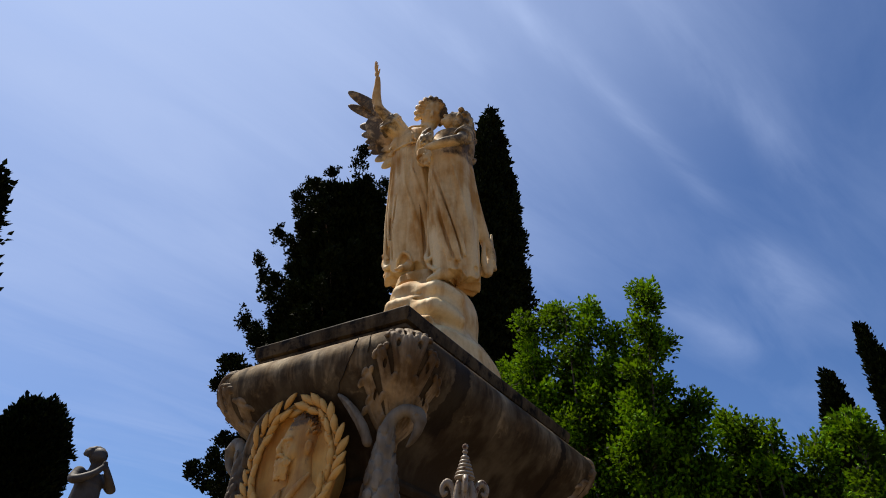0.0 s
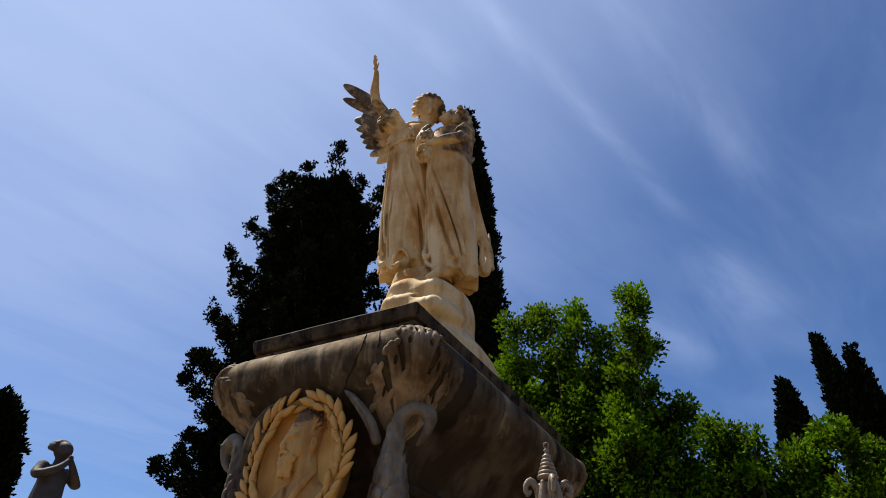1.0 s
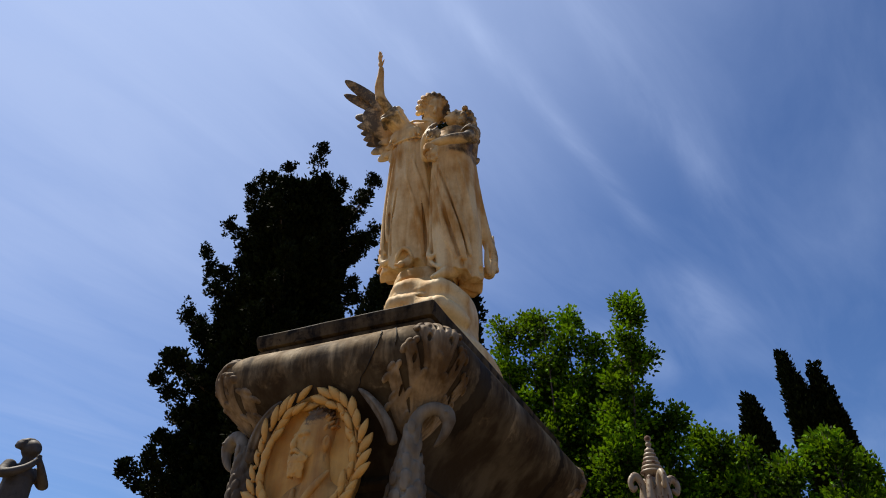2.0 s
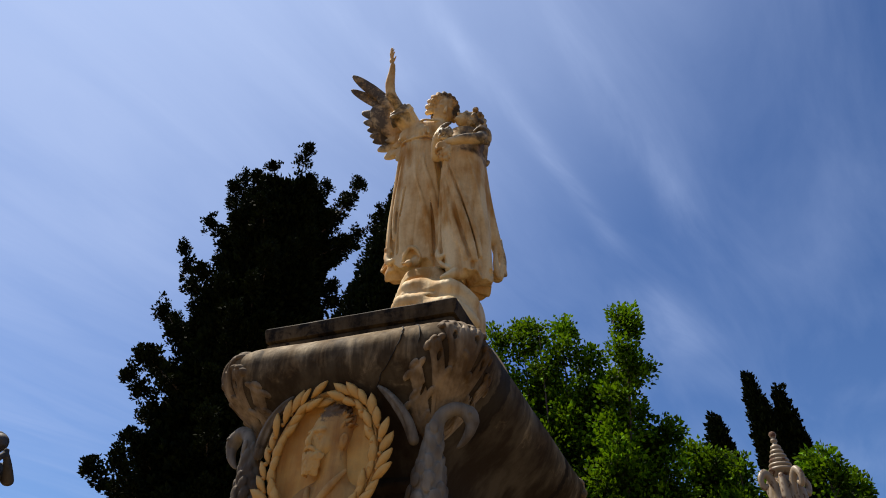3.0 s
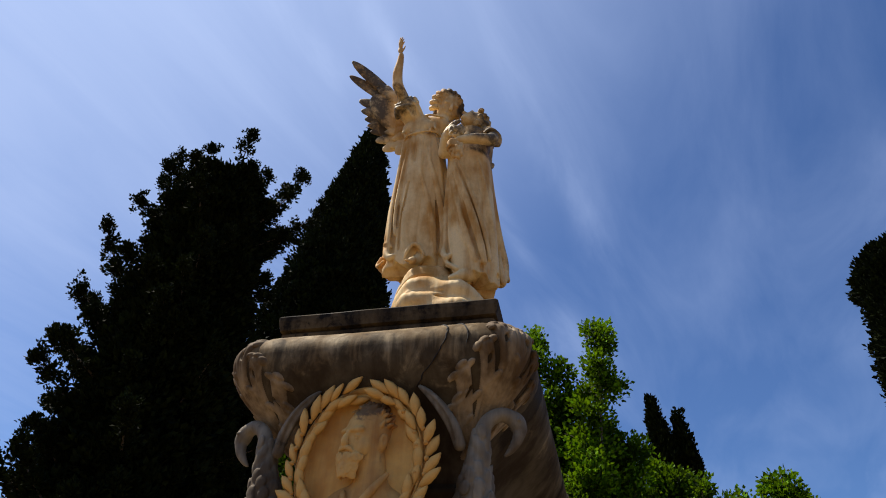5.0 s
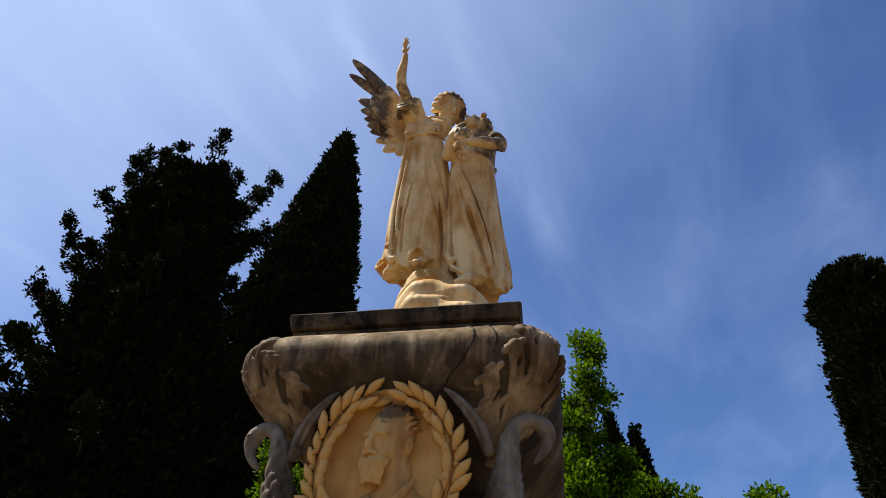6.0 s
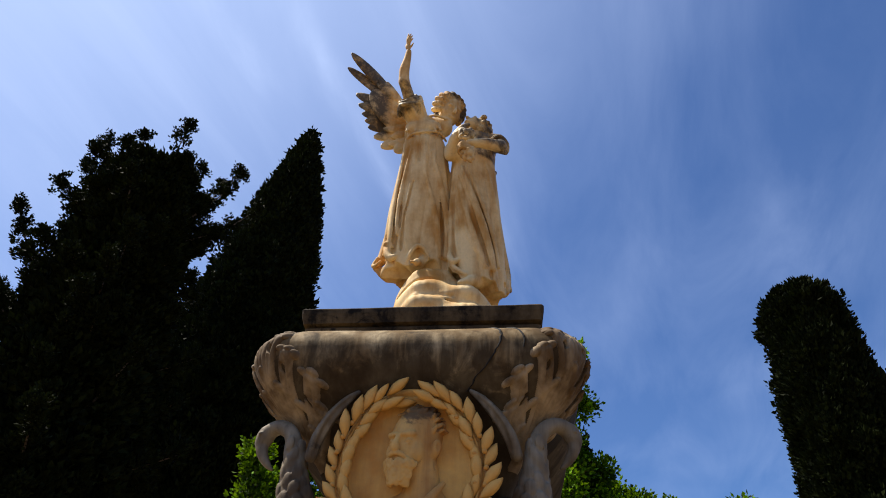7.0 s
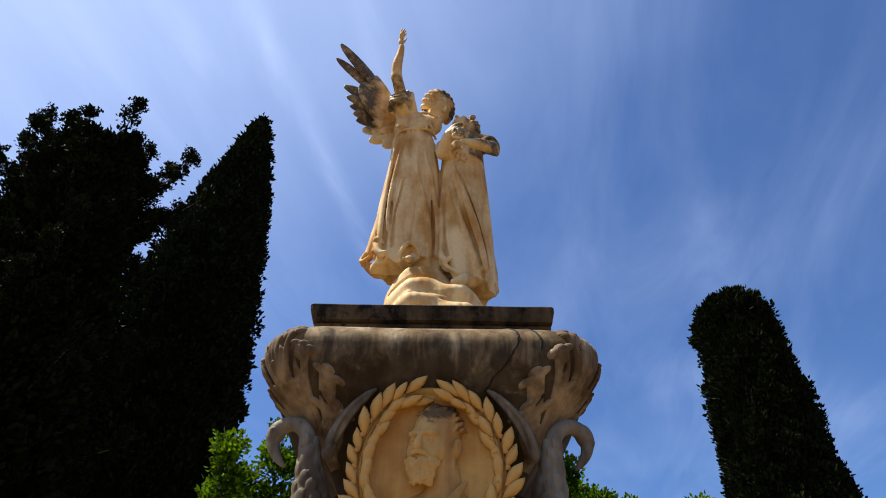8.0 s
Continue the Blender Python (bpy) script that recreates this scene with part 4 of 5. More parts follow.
    for i in range(11):                                     # folds running to the cuff
        u = 2 * math.pi * i / 11 + 0.25 * math.sin(5 * i)
        out = side * math.cos(u) + high * math.sin(u)
        c.path([top + out * 0.070, top.lerp(cuff, 0.5) + out * 0.078, cuff + out * 0.088 + way * 0.012 * math.sin(3 * u)], (0.006, 0.013, 0.016), 0.006, steps=3)
    rim = [cuff + (side * math.cos(u) + high * math.sin(u)) * (0.088 + 0.006 * math.sin(3 * u)) + way * 0.016 * math.sin(2 * u + 1) for u in np.linspace(0, 2 * math.pi, 15)]
    c.path(rim, [0.013] * 15, 0.006, steps=2)
    c.blob(cuff + way * 0.062, (0.070, 0.070, 0.070), k=0.008, cut=True)
    c.limb((-0.235, -0.43, 5.645), (-0.282, -0.590, 5.735), 0.046, 0.040, 0.004)
    c.path([cuff + Vector((0.05, -0.01, 0.03)), (-0.172, -0.462, 5.690), (-0.160, -0.440, 5.695)], (0.016, 0.016, 0.012), 0.008)
    c.path([cuff + Vector((-0.05, -0.02, -0.05)), (-0.325, -0.43, 5.612), (-0.335, -0.39, 5.60)], (0.018, 0.022, 0.016), 0.010)
    # wing
    N = Vector((0.55, -0.80, -0.10)).normalized()
    root, wrist = Vector((-0.25, -0.15, 5.58)), Vector((-0.40, -0.29, 5.94))
    c.path([(-0.20, -0.15, 5.52), root, (-0.33, -0.21, 5.80), wrist, (-0.47, -0.345, 6.05)], (0.05, 0.055, 0.05, 0.045, 0.028), 0.03)
    lead = Vector((-0.62, -0.42, 0.66))
    c.blob((-0.43, -0.27, 5.80), (0.23, 0.150, 0.026), (lead, N.cross(lead), N), 0.015)
    tips = [(-0.755, -0.503, 6.29), (-0.786, -0.440, 6.175), (-0.716, -0.325, 5.985), (-0.690, -0.31, 5.86), (-0.655, -0.29, 5.78), (-0.628, -0.275, 5.70), (-0.598, -0.265, 5.64), (-0.547, -0.25, 5.525), (-0.486, -0.22, 5.445), (-0.385, -0.20, 5.405)]
    for i, tip in enumerate(tips):
        t = i / (len(tips) - 1)
        start = Vector((-0.40, -0.27, 5.97)).lerp(root + Vector((-0.03, 0.0, -0.02)), t ** 0.8)
        off = N * (0.008 * (i % 2) - 0.004)
        feather(c, start + off, Vector(tip) + off, (0.064, 0.060, 0.068, 0.060, 0.054, 0.052, 0.050, 0.050, 0.048, 0.048)[i], 0.016, N)
    for row, (n, reach, wide) in enumerate(((10, 0.225, 0.036), (9, 0.15, 0.032), (8, 0.09, 0.028))):
        for i in range(n):
            t = i / (n - 1)
            start = wrist.lerp(root, t)
            go = (Vector(tips[0]) - wrist).normalized().lerp((Vector(tips[-2]) - root).normalized(), t)
            feather(c, start + N * (0.020 + 0.010 * row), start + go * reach * (1 + 0.15 * math.sin(2.1 * i)) + N * (0.016 + 0.010 * row), wide, 0.012, N)

    # woman: skirt
    gown = Drape((4.00, 4.25, 4.5, 4.83, 5.15, 5.31, 5.42), (0.055, 0.05, 0.05, 0.052, 0.058, 0.066, 0.09), (0.40, 0.405, 0.405, 0.395, 0.372, 0.360, 0.34), (-0.255, -0.280, -0.310, -0.350, -0.385, -0.39, -0.37), (0.09, 0.07, 0.03, -0.03, -0.09, -0.11, -0.13))

    def woman_folds(u, z):
        t = np.clip((5.2 - z) / 1.1, 0, 1)
        return (0.002 + 0.010 * t) * ridge(u * 7 + 4.0 * (z - 4.2) + 0.6, 1.4) + 0.004 * t * np.sin(5 * u + 5 * z)

    gown.press(c, woman_folds, lambda u: 4.12 + 0.17 * np.clip(-np.cos(u), 0, 1) ** 2 + 0.020 * np.sin(4 * u) + 0.010 * np.sin(13 * u))
    for x0, z0, x1, z1, r, sag in ((0.14, 5.05, 0.335, 4.22, 0.026, 0.012), (0.175, 5.05, 0.368, 4.26, 0.018, 0.018), (0.095, 4.95, 0.285, 4.22, 0.018, -0.005), (0.085, 4.85, 0.225, 4.35, 0.012, -0.015),
                                   (0.080, 5.08, 0.072, 4.33, 0.018, -0.01), (0.30, 5.10, 0.388, 4.5, 0.014, 0.012), (0.10, 4.85, 0.125, 4.3, 0.012, -0.012), (0.25, 4.75, 0.31, 4.45, 0.009, 0.01)):
        gown.fold(c, x0, z0, x1, z1, r, sag, k=0.008)
    for x0, z0, x1, z1, r, sag in ((0.157, 5.03, 0.350, 4.24, 0.014, 0.015), (0.118, 4.98, 0.308, 4.24, 0.014, 0.003), (0.095, 5.0, 0.095, 4.32, 0.010, -0.01), (0.285, 5.0, 0.372, 4.42, 0.010, 0.012)):
        gown.fold(c, x0, z0, x1, z1, r, sag, True, 0.007)
    c.path([(0.335, -0.15, 5.2), (0.350, -0.09, 4.9), (0.385, 0.0, 4.6), (0.420, 0.075, 4.40), (0.40, 0.05, 4.26)], (0.035, 0.045, 0.045, 0.040, 0.045), 0.03)
    for x, y, z in ((0.300, -0.22, 4.18), (0.345, -0.17, 4.16), (0.385, -0.09, 4.18), (0.415, 0.0, 4.24), (0.435, 0.085, 4.315)):
        c.path([(x - 0.020, y + 0.01, z + 0.30), (x - 0.004, y - 0.01, z + 0.07), (x + 0.010, y, z - 0.025)], (0.008, 0.022, 0.019), 0.007)
        c.blob((x + 0.024, y - 0.035, z - 0.01), (0.013, 0.024, 0.034), k=0.005, cut=True)
    c.path([(0.060, -0.215, 4.42), (0.062, -0.240, 4.33), (0.085, -0.255, 4.280), (0.112, -0.245, 4.31)], (0.010, 0.021, 0.022, 0.012), 0.009)
    c.path([(0.075, -0.235, 4.265), (0.115, -0.262, 4.21), (0.165, -0.275, 4.165)], (0.015, 0.014, 0.012), 0.014)
    c.path([(0.245, -0.20, 4.160), (0.215, -0.245, 4.132), (0.172, -0.275, 4.102), (0.132, -0.290, 4.085)], (0.046, 0.042, 0.030, 0.018), 0.008)
    c.limb((0.175, -0.298, 4.094), (0.124, -0.300, 4.078), 0.011, 0.009, 0.005)
    c.blob((0.220, -0.22, 5.37), (0.150, 0.140, 0.140), k=0.04)
    # head thrown back, long hair
    c.limb((0.225, -0.18, 5.47), (0.23, -0.18, 5.60), 0.058, 0.052, 0.02)
    Q = head(c, (0.240, -0.185, 5.655), (0.25, 0.55, 0.80), (-0.55, -0.70, 0.45), 1.0)
    for i in range(90):
        v = Vector((rnd.gauss(0, 1), rnd.gauss(-0.5, 0.8), rnd.gauss(0.2, 0.9))).normalized()
        if v.y > 0.25 and v.z < 0.7:
            continue
        c.blob(Q(0.090 * v.x, -0.012 + 0.106 * v.y, 0.022 + 0.106 * v.z), (0.026, 0.018, 0.028), (rnd.uniform(0, 180), rnd.uniform(0, 180), 0), 0.004)
    for i in range(9):                                                   # curls over the brow
        u = radians(20 + 19 * i)
        p = Q(0.092 * math.cos(u), 0.045, 0.035 + 0.085 * math.sin(u))
        c.blob(p, (0.026, 0.022, 0.022), (i * 35, i * 50, 0), 0.003)
        c.blob(p + Vector((-0.005, -0.022, 0)), 0.009, k=0.003, cut=True)
    c.path([(0.28, -0.13, 5.64), (0.325, -0.13, 5.48), (0.335, -0.13, 5.26)], (0.065, 0.058, 0.036), 0.03)
    for i in range(46):
        t = rnd.uniform(0, 1)
        c.blob((0.30 + 0.045 * t + rnd.uniform(-0.05, 0.05), -0.14 + rnd.uniform(-0.06, 0.05), 5.66 - 0.44 * t), (0.018, 0.017, 0.040), (rnd.uniform(-20, 20), rnd.uniform(-20, 20), 0), 0.004)
    # folded arms, rolled sleeves and flowers
    c.path([(0.345, -0.19, 5.43), (0.400, -0.30, 5.33), (0.412, -0.39, 5.21)], (0.058, 0.056, 0.048), 0.012)
    c.path([(0.412, -0.395, 5.200), (0.315, -0.475, 5.150), (0.195, -0.515, 5.115)], (0.046, 0.039, 0.026), 0.006)
    for i in range(6):
        t = i / 5
        p = Vector((0.365, -0.21, 5.43)).lerp(Vector((0.415, -0.355, 5.245)), t)
        c.path([p + Vector((-0.050, -0.050, 0.035)), p + Vector((0.0, -0.050, 0.060)), p + Vector((0.050, 0.0, 0.030)), p + Vector((0.040, 0.02, -0.045)), p + Vector((-0.02, -0.02, -0.062))], (0.010, 0.014, 0.015, 0.014, 0.010), 0.004, steps=3)
    c.path([(0.110, -0.20, 5.44), (0.066, -0.30, 5.30), (0.062, -0.375, 5.155)], (0.056, 0.054, 0.046), 0.012)
    c.path([(0.062, -0.385, 5.150), (0.095, -0.47, 5.22), (0.150, -0.500, 5.300)], (0.044, 0.037, 0.024), 0.006)
    c.blob((0.172, -0.498, 5.325), (0.036, 0.016, 0.020), (0, -20, 0), 0.008)
    c.blob((0.120, -0.36, 5.24), (0.075, 0.090, 0.125), k=0.02)
    for i in range(4):
        c.path([(0.185, -0.525, 5.108 - 0.016 * i), (0.150, -0.545, 5.090 - 0.016 * i), (0.125, -0.535, 5.066 - 0.014 * i), (0.128, -0.515, 5.045 - 0.012 * i)], (0.011, 0.011, 0.010, 0.007), 0.003)
    c.blob((0.165, -0.512, 5.09), (0.042, 0.020, 0.034), k=0.008)
    for cx, cz, rx, rz, n in ((0.190, 5.015, 0.052, 0.075, 34), (0.178, 5.215, 0.060, 0.050, 34)):
        for i in range(n):
            a, r = rnd.uniform(0, 2 * math.pi), math.sqrt(rnd.uniform(0, 1))
            p = (cx + rx * r * math.cos(a), -0.512 - 0.030 * (1 - r), cz + rz * r * math.sin(a))
            c.blob(p, (0.023, 0.016, 0.014), (rnd.uniform(0, 90), rnd.uniform(0, 90), rnd.uniform(0, 90)), 0.002)
            if i % 2 == 0:
                c.blob((p[0] + 0.012, p[1] - 0.014, p[2] - 0.010), 0.008, k=0.002, cut=True)
    return c.mesh("statue")


statue = part("statue", group_statue(), M_STATUE, None)
tagged(statue, "warm white marble statue of a winged figure embracing a woman", "statue")


# ---- trees ----
def unit(v):
    return v / np.maximum(np.linalg.norm(v, axis=-1, keepdims=True), 1e-6)


def blades(P, D, L, W, rng, bend=0.18):
    """Small pointed leaves: base P, direction D, length L, half width W; each its own bent diamond."""
    n = len(P)
    D = unit(D)
    S = unit(np.cross(D, rng.normal(size=(n, 3))))
    N = np.cross(D, S)
    L, W = np.broadcast_to(L, n)[:, None], np.broadcast_to(W, n)[:, None]
    mid = P + D * L * 0.45 - N * L * bend
    V = np.stack((P, mid + S * W, P + D * L, mid - S * W), 1).reshape(-1, 3)
    return V, np.arange(4 * n).reshape(-1, 4)


def tube(points, radii, sides=7):
    rings = []
    for i, p in enumerate(points):
        d = (points[min(i + 1, len(points) - 1)] - points[max(i - 1, 0)]).normalized()
        a = d.orthogonal().normalized()
        b = d.cross(a)
        rings.append([p + float(radii[i]) * (a * math.cos(w) + b * math.sin(w)) for w in np.linspace(0, 2 * math.pi, sides + 1)[:-1]])
    return rings


def skins(list_of_rings, name):
    """Several closed tubes in one mesh: a trunk with its limbs."""
    verts, faces = [], []
    for rings in list_of_rings:
        k, base = len(rings[0]), len(verts)
        for r in rings:
            verts += [tuple(p) for p in r]
        for i in range(len(rings) - 1):
            for j in range(k):
                a, b = base + i * k + j, base + i * k + (j + 1) % k
                faces.append((a, b, b + k, a + k))
    return mesh_of(name, verts, faces)


def sprays(centres, ways, count, size, rng, up=0.5):
    """Tufts of scale foliage: count blades round each centre, fanning along its way."""
    n = len(centres)
    C, Wy = np.repeat(centres, count, 0), np.repeat(unit(ways), count, 0)
    off = np.clip(rng.normal(size=(n * count, 3)), -1.6, 1.6)
    s = np.repeat(np.broadcast_to(size, n), count)
    P = C + off * s[:, None] * 0.42
    D = Wy * 0.8 + off * 0.7 + np.array((0, 0, up))
    return blades(P, D, s * rng.uniform(0.5, 1.05, n * count), s * rng.uniform(0.2, 0.36, n * count), rng)


def cypress(label, foot, height, zs, rs, tufts, size, seed, lean=(0, 0), rough=0.16):
    """A dense column: a trunk, and a crown of upright tufts round a shaded heart."""
    rng = np.random.default_rng(seed)
    t = thing("cypress", label, "tree", "dark cypresses", (*foot, 0))
    part("trunk", skins([tube([Vector((lean[0] * q, lean[1] * q, height * 0.95 * q)) for q in np.linspace(0, 1, 6)], np.linspace(0.06, 0.01, 6) * height * 0.3)], "trunk"), M_BARK, t)
    zs, rs = np.array(zs, float), np.array(rs, float)
    area = np.interp(np.linspace(0, 1, 200), zs, rs) + 0.02 * rs.max()
    q = np.interp(rng.uniform(0, 1, tufts), np.cumsum(area) / area.sum(), np.linspace(0, 1, 200))
    u = rng.uniform(0, 2 * math.pi, tufts)
    lumps = 1 + rough * np.array([noise.noise(Vector((2.2 * math.cos(a), 2.2 * math.sin(a), 0.9 * b * height))) + 0.6 * noise.noise(Vector((5 * math.cos(a), 5 * math.sin(a), 2.4 * b * height + seed))) for a, b in zip(u, q)])
    r = np.interp(q, zs, rs) * lumps * rng.uniform(0.72, 1.0, tufts) ** 0.5
    C = np.stack((r * np.cos(u) + lean[0] * q, r * np.sin(u) + lean[1] * q, q * height), 1)
    ways = np.stack((np.cos(u) * 0.6, np.sin(u) * 0.6, np.full(tufts, 1.2)), 1)
    V, F = sprays(C, ways, 13, size * rng.uniform(0.7, 1.3, tufts), rng)
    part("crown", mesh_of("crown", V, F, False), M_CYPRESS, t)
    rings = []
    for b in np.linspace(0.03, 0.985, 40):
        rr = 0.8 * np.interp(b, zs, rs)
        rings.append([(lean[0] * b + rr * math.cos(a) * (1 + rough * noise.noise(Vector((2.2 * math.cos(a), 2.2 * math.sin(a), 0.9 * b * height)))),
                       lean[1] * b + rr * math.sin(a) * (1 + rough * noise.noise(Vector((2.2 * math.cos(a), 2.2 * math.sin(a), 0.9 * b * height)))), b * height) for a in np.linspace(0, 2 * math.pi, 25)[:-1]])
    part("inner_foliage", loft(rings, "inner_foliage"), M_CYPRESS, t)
    return t


CONE = ((0, 0.06, 0.2, 0.45, 0.7, 0.88, 0.97, 1), (0.5, 0.85, 1.0, 0.86, 0.58, 0.28, 0.1, 0.01))


def cone(r):
    return [r * v for v in CONE[1]]


cypress("tall dark pointed cypress with dense foliage", (-7.9, 12.6), 21.2, CONE[0], cone(2.5), 11000, 0.17, 1, (1.66, 0))
cypress("slim dark cypress leaning to one side", (6.5, 36.2), 20.3, CONE[0], cone(1.35), 4200, 0.30, 2, (-2.1, 0.2), 0.3)
cypress("slim dark cypress with a thin tip", (6.7, 36.4), 19.3, CONE[0], cone(1.05), 3600, 0.30, 3, (-0.8, 0), 0.3)
cypress("small dark pointed cypress behind the green trees", (2.15, 37.0), 18.3, CONE[0], cone(1.8), 4200, 0.30, 4)
cypress("broad dark cypress with a blunt clipped top", (10.5, 15.4), 15.15, (0, 0.1, 0.5, 0.8, 0.93, 0.98, 1), (1.4, 1.52, 1.54, 1.34, 1.17, 0.97, 0.4), 12000, 0.17, 5, (0.12, 0), 0.22)
cypress("broad dark cypress with a rounded top", (-20.3, 7.2), 9.5, (0, 0.1, 0.5, 0.8, 0.93, 0.98, 1), (1.5, 1.7, 1.5, 1.25, 0.9, 0.55, 0.15), 4500, 0.19, 6, (0, 0), 0.14)
cypress("low dark cypress with a rounded top", (-20.6, 4.8), 9.0, (0, 0.1, 0.5, 0.8, 0.93, 0.98, 1), (1.5, 1.7, 1.5, 1.25, 0.9, 0.55, 0.15), 4000, 0.19, 7, (0, 0), 0.14)
cypress("tall dark ragged cypress", (-17.1, 1.8), 14.2, CONE[0], cone(1.9), 5000, 0.24, 8, (0, 0), 0.55)


def ragged_tree(foot, seed):
    """A broad dark conifer: a trunk, rising limbs, and tufts along their twigs, ragged at the top."""
    rng = np.random.default_rng(seed)
    rnd = random.Random(seed)
    t = thing("conifer", "broad dark conifer with ragged rising branches", "tree", at=(*foot, 0))
    zs, rs = (1.5, 4, 6, 8, 10, 11.5, 12.6, 13.4), (1.9, 2.15, 2.0, 1.75, 1.5, 1.3, 1.0, 0.5)
    wood = [tube([Vector((0.1 * math.sin(z), 0.1 * math.cos(z * 1.3), z)) for z in np.linspace(0, 12.9, 12)], np.linspace(0.34, 0.03, 12), 9)]
    C, Wy, S = [], [], []
    branches = []
    for i in range(150):
        z = 1.6 + 10.6 * (i / 149) ** 0.9
        u = 2.4 * i + rnd.uniform(-0.4, 0.4)
        reach = float(np.interp(z, zs, rs)) * rnd.uniform(0.66, 1.20)
        branches.append((z, u, reach, rnd.uniform(0.30, 0.75) * reach ** 0.7))
    for x, y, z in ((0.62, -0.6, 13.75), (-0.45, -0.55, 13.5), (-1.35, -0.5, 13.35), (1.9, 0.2, 12.9), (2.15, 0.9, 12.4), (-1.45, -0.6, 12.6), (0.7, 0.4, 13.3), (-2.2, -0.9, 11.0), (1.2, 0.8, 13.1)):
        branches.append((z - 2.4, math.atan2(y, x), math.hypot(x, y), 2.4))
    for z, u, reach, rise in branches:
        d = Vector((math.cos(u), math.sin(u), 0))
        root = Vector((0, 0, z))
        pts = [root + d * (reach * float(q)) + Vector((0, 0, rise * float(q) ** 1.7)) for q in np.linspace(0, 1, 6)]
        pts = [p + 0.12 * float(q) * Vector((noise.noise(p * 1.3), noise.noise(p * 1.3 + Vector((9, 0, 0))), 0)) for q, p in zip(np.linspace(0, 1, 6), pts)]
        wood.append(tube(pts, np.linspace(0.05, 0.008, 6), 5))
        for k in range(int(20 + 18 * reach)):
            q = rnd.uniform(0.2, 1.0) ** 0.7
            j = min(int(q * 5), 4)
            p = pts[j].lerp(pts[j + 1], q * 5 - j)
            spread = 0.22 * (1.08 - q) + 0.045
            p = p + Vector((rnd.gauss(0, 1), rnd.gauss(0, 1), rnd.gauss(0, 0.75))) * spread
            C.append(tuple(p))
            Wy.append(tuple(d * 0.8 + Vector((rnd.gauss(0, 0.4), rnd.gauss(0, 0.4), 0.7))))
            S.append(rnd.uniform(0.075, 0.125))
        for k in range(16):                                 # knobbly tips
            C.append(tuple(pts[-1] + Vector((rnd.gauss(0, 0.07), rnd.gauss(0, 0.07), rnd.gauss(0.03, 0.09)))))
            Wy.append(tuple(d * 0.5 + Vector((0, 0, 1))))
            S.append(0.085)
    heart = 5200                                            # shaded inner foliage
    z = rng.uniform(1.5, 12.6, heart)
    r = np.interp(z, zs, rs) * 0.74 * np.sqrt(rng.uniform(0, 1, heart))
    u = rng.uniform(0, 2 * math.pi, heart)
    C = np.concatenate((np.array(C), np.stack((r * np.cos(u), r * np.sin(u), z + 0.2 * r), 1)))
    Wy = np.concatenate((np.array(Wy), np.stack((np.cos(u), np.sin(u), np.full(heart, 0.8)), 1)))
    S = np.concatenate((np.array(S), np.full(heart, 0.19)))
    V, F = sprays(C, Wy, 22, S, rng, 0.3)
    part("trunk", skins(wood, "trunk"), M_BARK, t)
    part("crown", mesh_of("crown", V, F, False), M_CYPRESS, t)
    return t


ragged_tree((-7.35, 6.75), 21)


def broadleaf(foot, shoots, seed, leaf=0.062, per=520, stems=0.03):
    """A young broad-leaved tree: a forked stem, long upright shoots and many small leaves. shoots: tip x, y, z and spread."""
    rng = np.random.default_rng(seed)
    rnd = random.Random(seed)
    t = thing("broadleaf_tree", "young bright green tree with upright leafy shoots", "tree", "green trees behind the monument", (*foot, 0))
    wood = [tube([Vector((0, 0, 0)), Vector((0.02, 0.02, 0.8)), Vector((0, 0.03, 1.7))], (stems * 1.6, stems * 1.3, stems), 8)]
    P, D = [], []
    for x, y, z, wide in shoots:
        tip = Vector((x - foot[0], y - foot[1], z))
        pts = [Vector((0, 0.03, 1.6)), Vector((0.5 * tip.x, 0.5 * tip.y, 1.6 + 0.38 * (z - 1.6))), Vector((0.86 * tip.x, 0.86 * tip.y, 1.6 + 0.7 * (z - 1.6))), tip]
        wood.append(tube(pts, (stems, stems * 0.6, stems * 0.35, 0.003), 6))
        twigs = int(30 * (0.45 + wide))
        for k in range(twigs):
            h = 1 - rnd.uniform(0.0, 1.0) ** 1.4 * 0.72                            # 1 at the tip
            j = min(int(h * 3), 2)
            p = pts[j].lerp(pts[j + 1], h * 3 - j)
            u = rnd.uniform(0, 2 * math.pi)
            reach = wide * (0.28 + 1.0 * (1 - h) ** 0.6) * rnd.uniform(0.40, 1.10)
            way = Vector((math.cos(u), math.sin(u), rnd.uniform(0.1, 1.3))).normalized()
            end = p + way * reach
            wood.append(tube([p, p.lerp(end, 0.5) + Vector((0, 0, 0.03)), end], (0.006, 0.004, 0.002), 4))
            for q in range(int(per * (0.4 + wide) / twigs)):
                f = rnd.uniform(0.05, 1.05)
                off = Vector([min(max(rnd.gauss(0, 1), -1.9), 1.9) for g in range(3)]) * (0.062 * (1.15 - 0.6 * f) * (0.6 + wide))
                P.append(tuple(p.lerp(end, f) + off))
                D.append(tuple(way * 0.8 + off * 12 + Vector((rnd.gauss(0, 0.5), rnd.gauss(0, 0.5), rnd.gauss(0.1, 0.5)))))
    n = len(P)
    V, F = blades(np.array(P), np.array(D), leaf * rng.uniform(0.65, 1.25, n), leaf * rng.uniform(0.30, 0.46, n), rng, 0.1)
    part("trunk", skins(wood, "trunk"), M_BARK, t)
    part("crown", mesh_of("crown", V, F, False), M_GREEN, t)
    return t


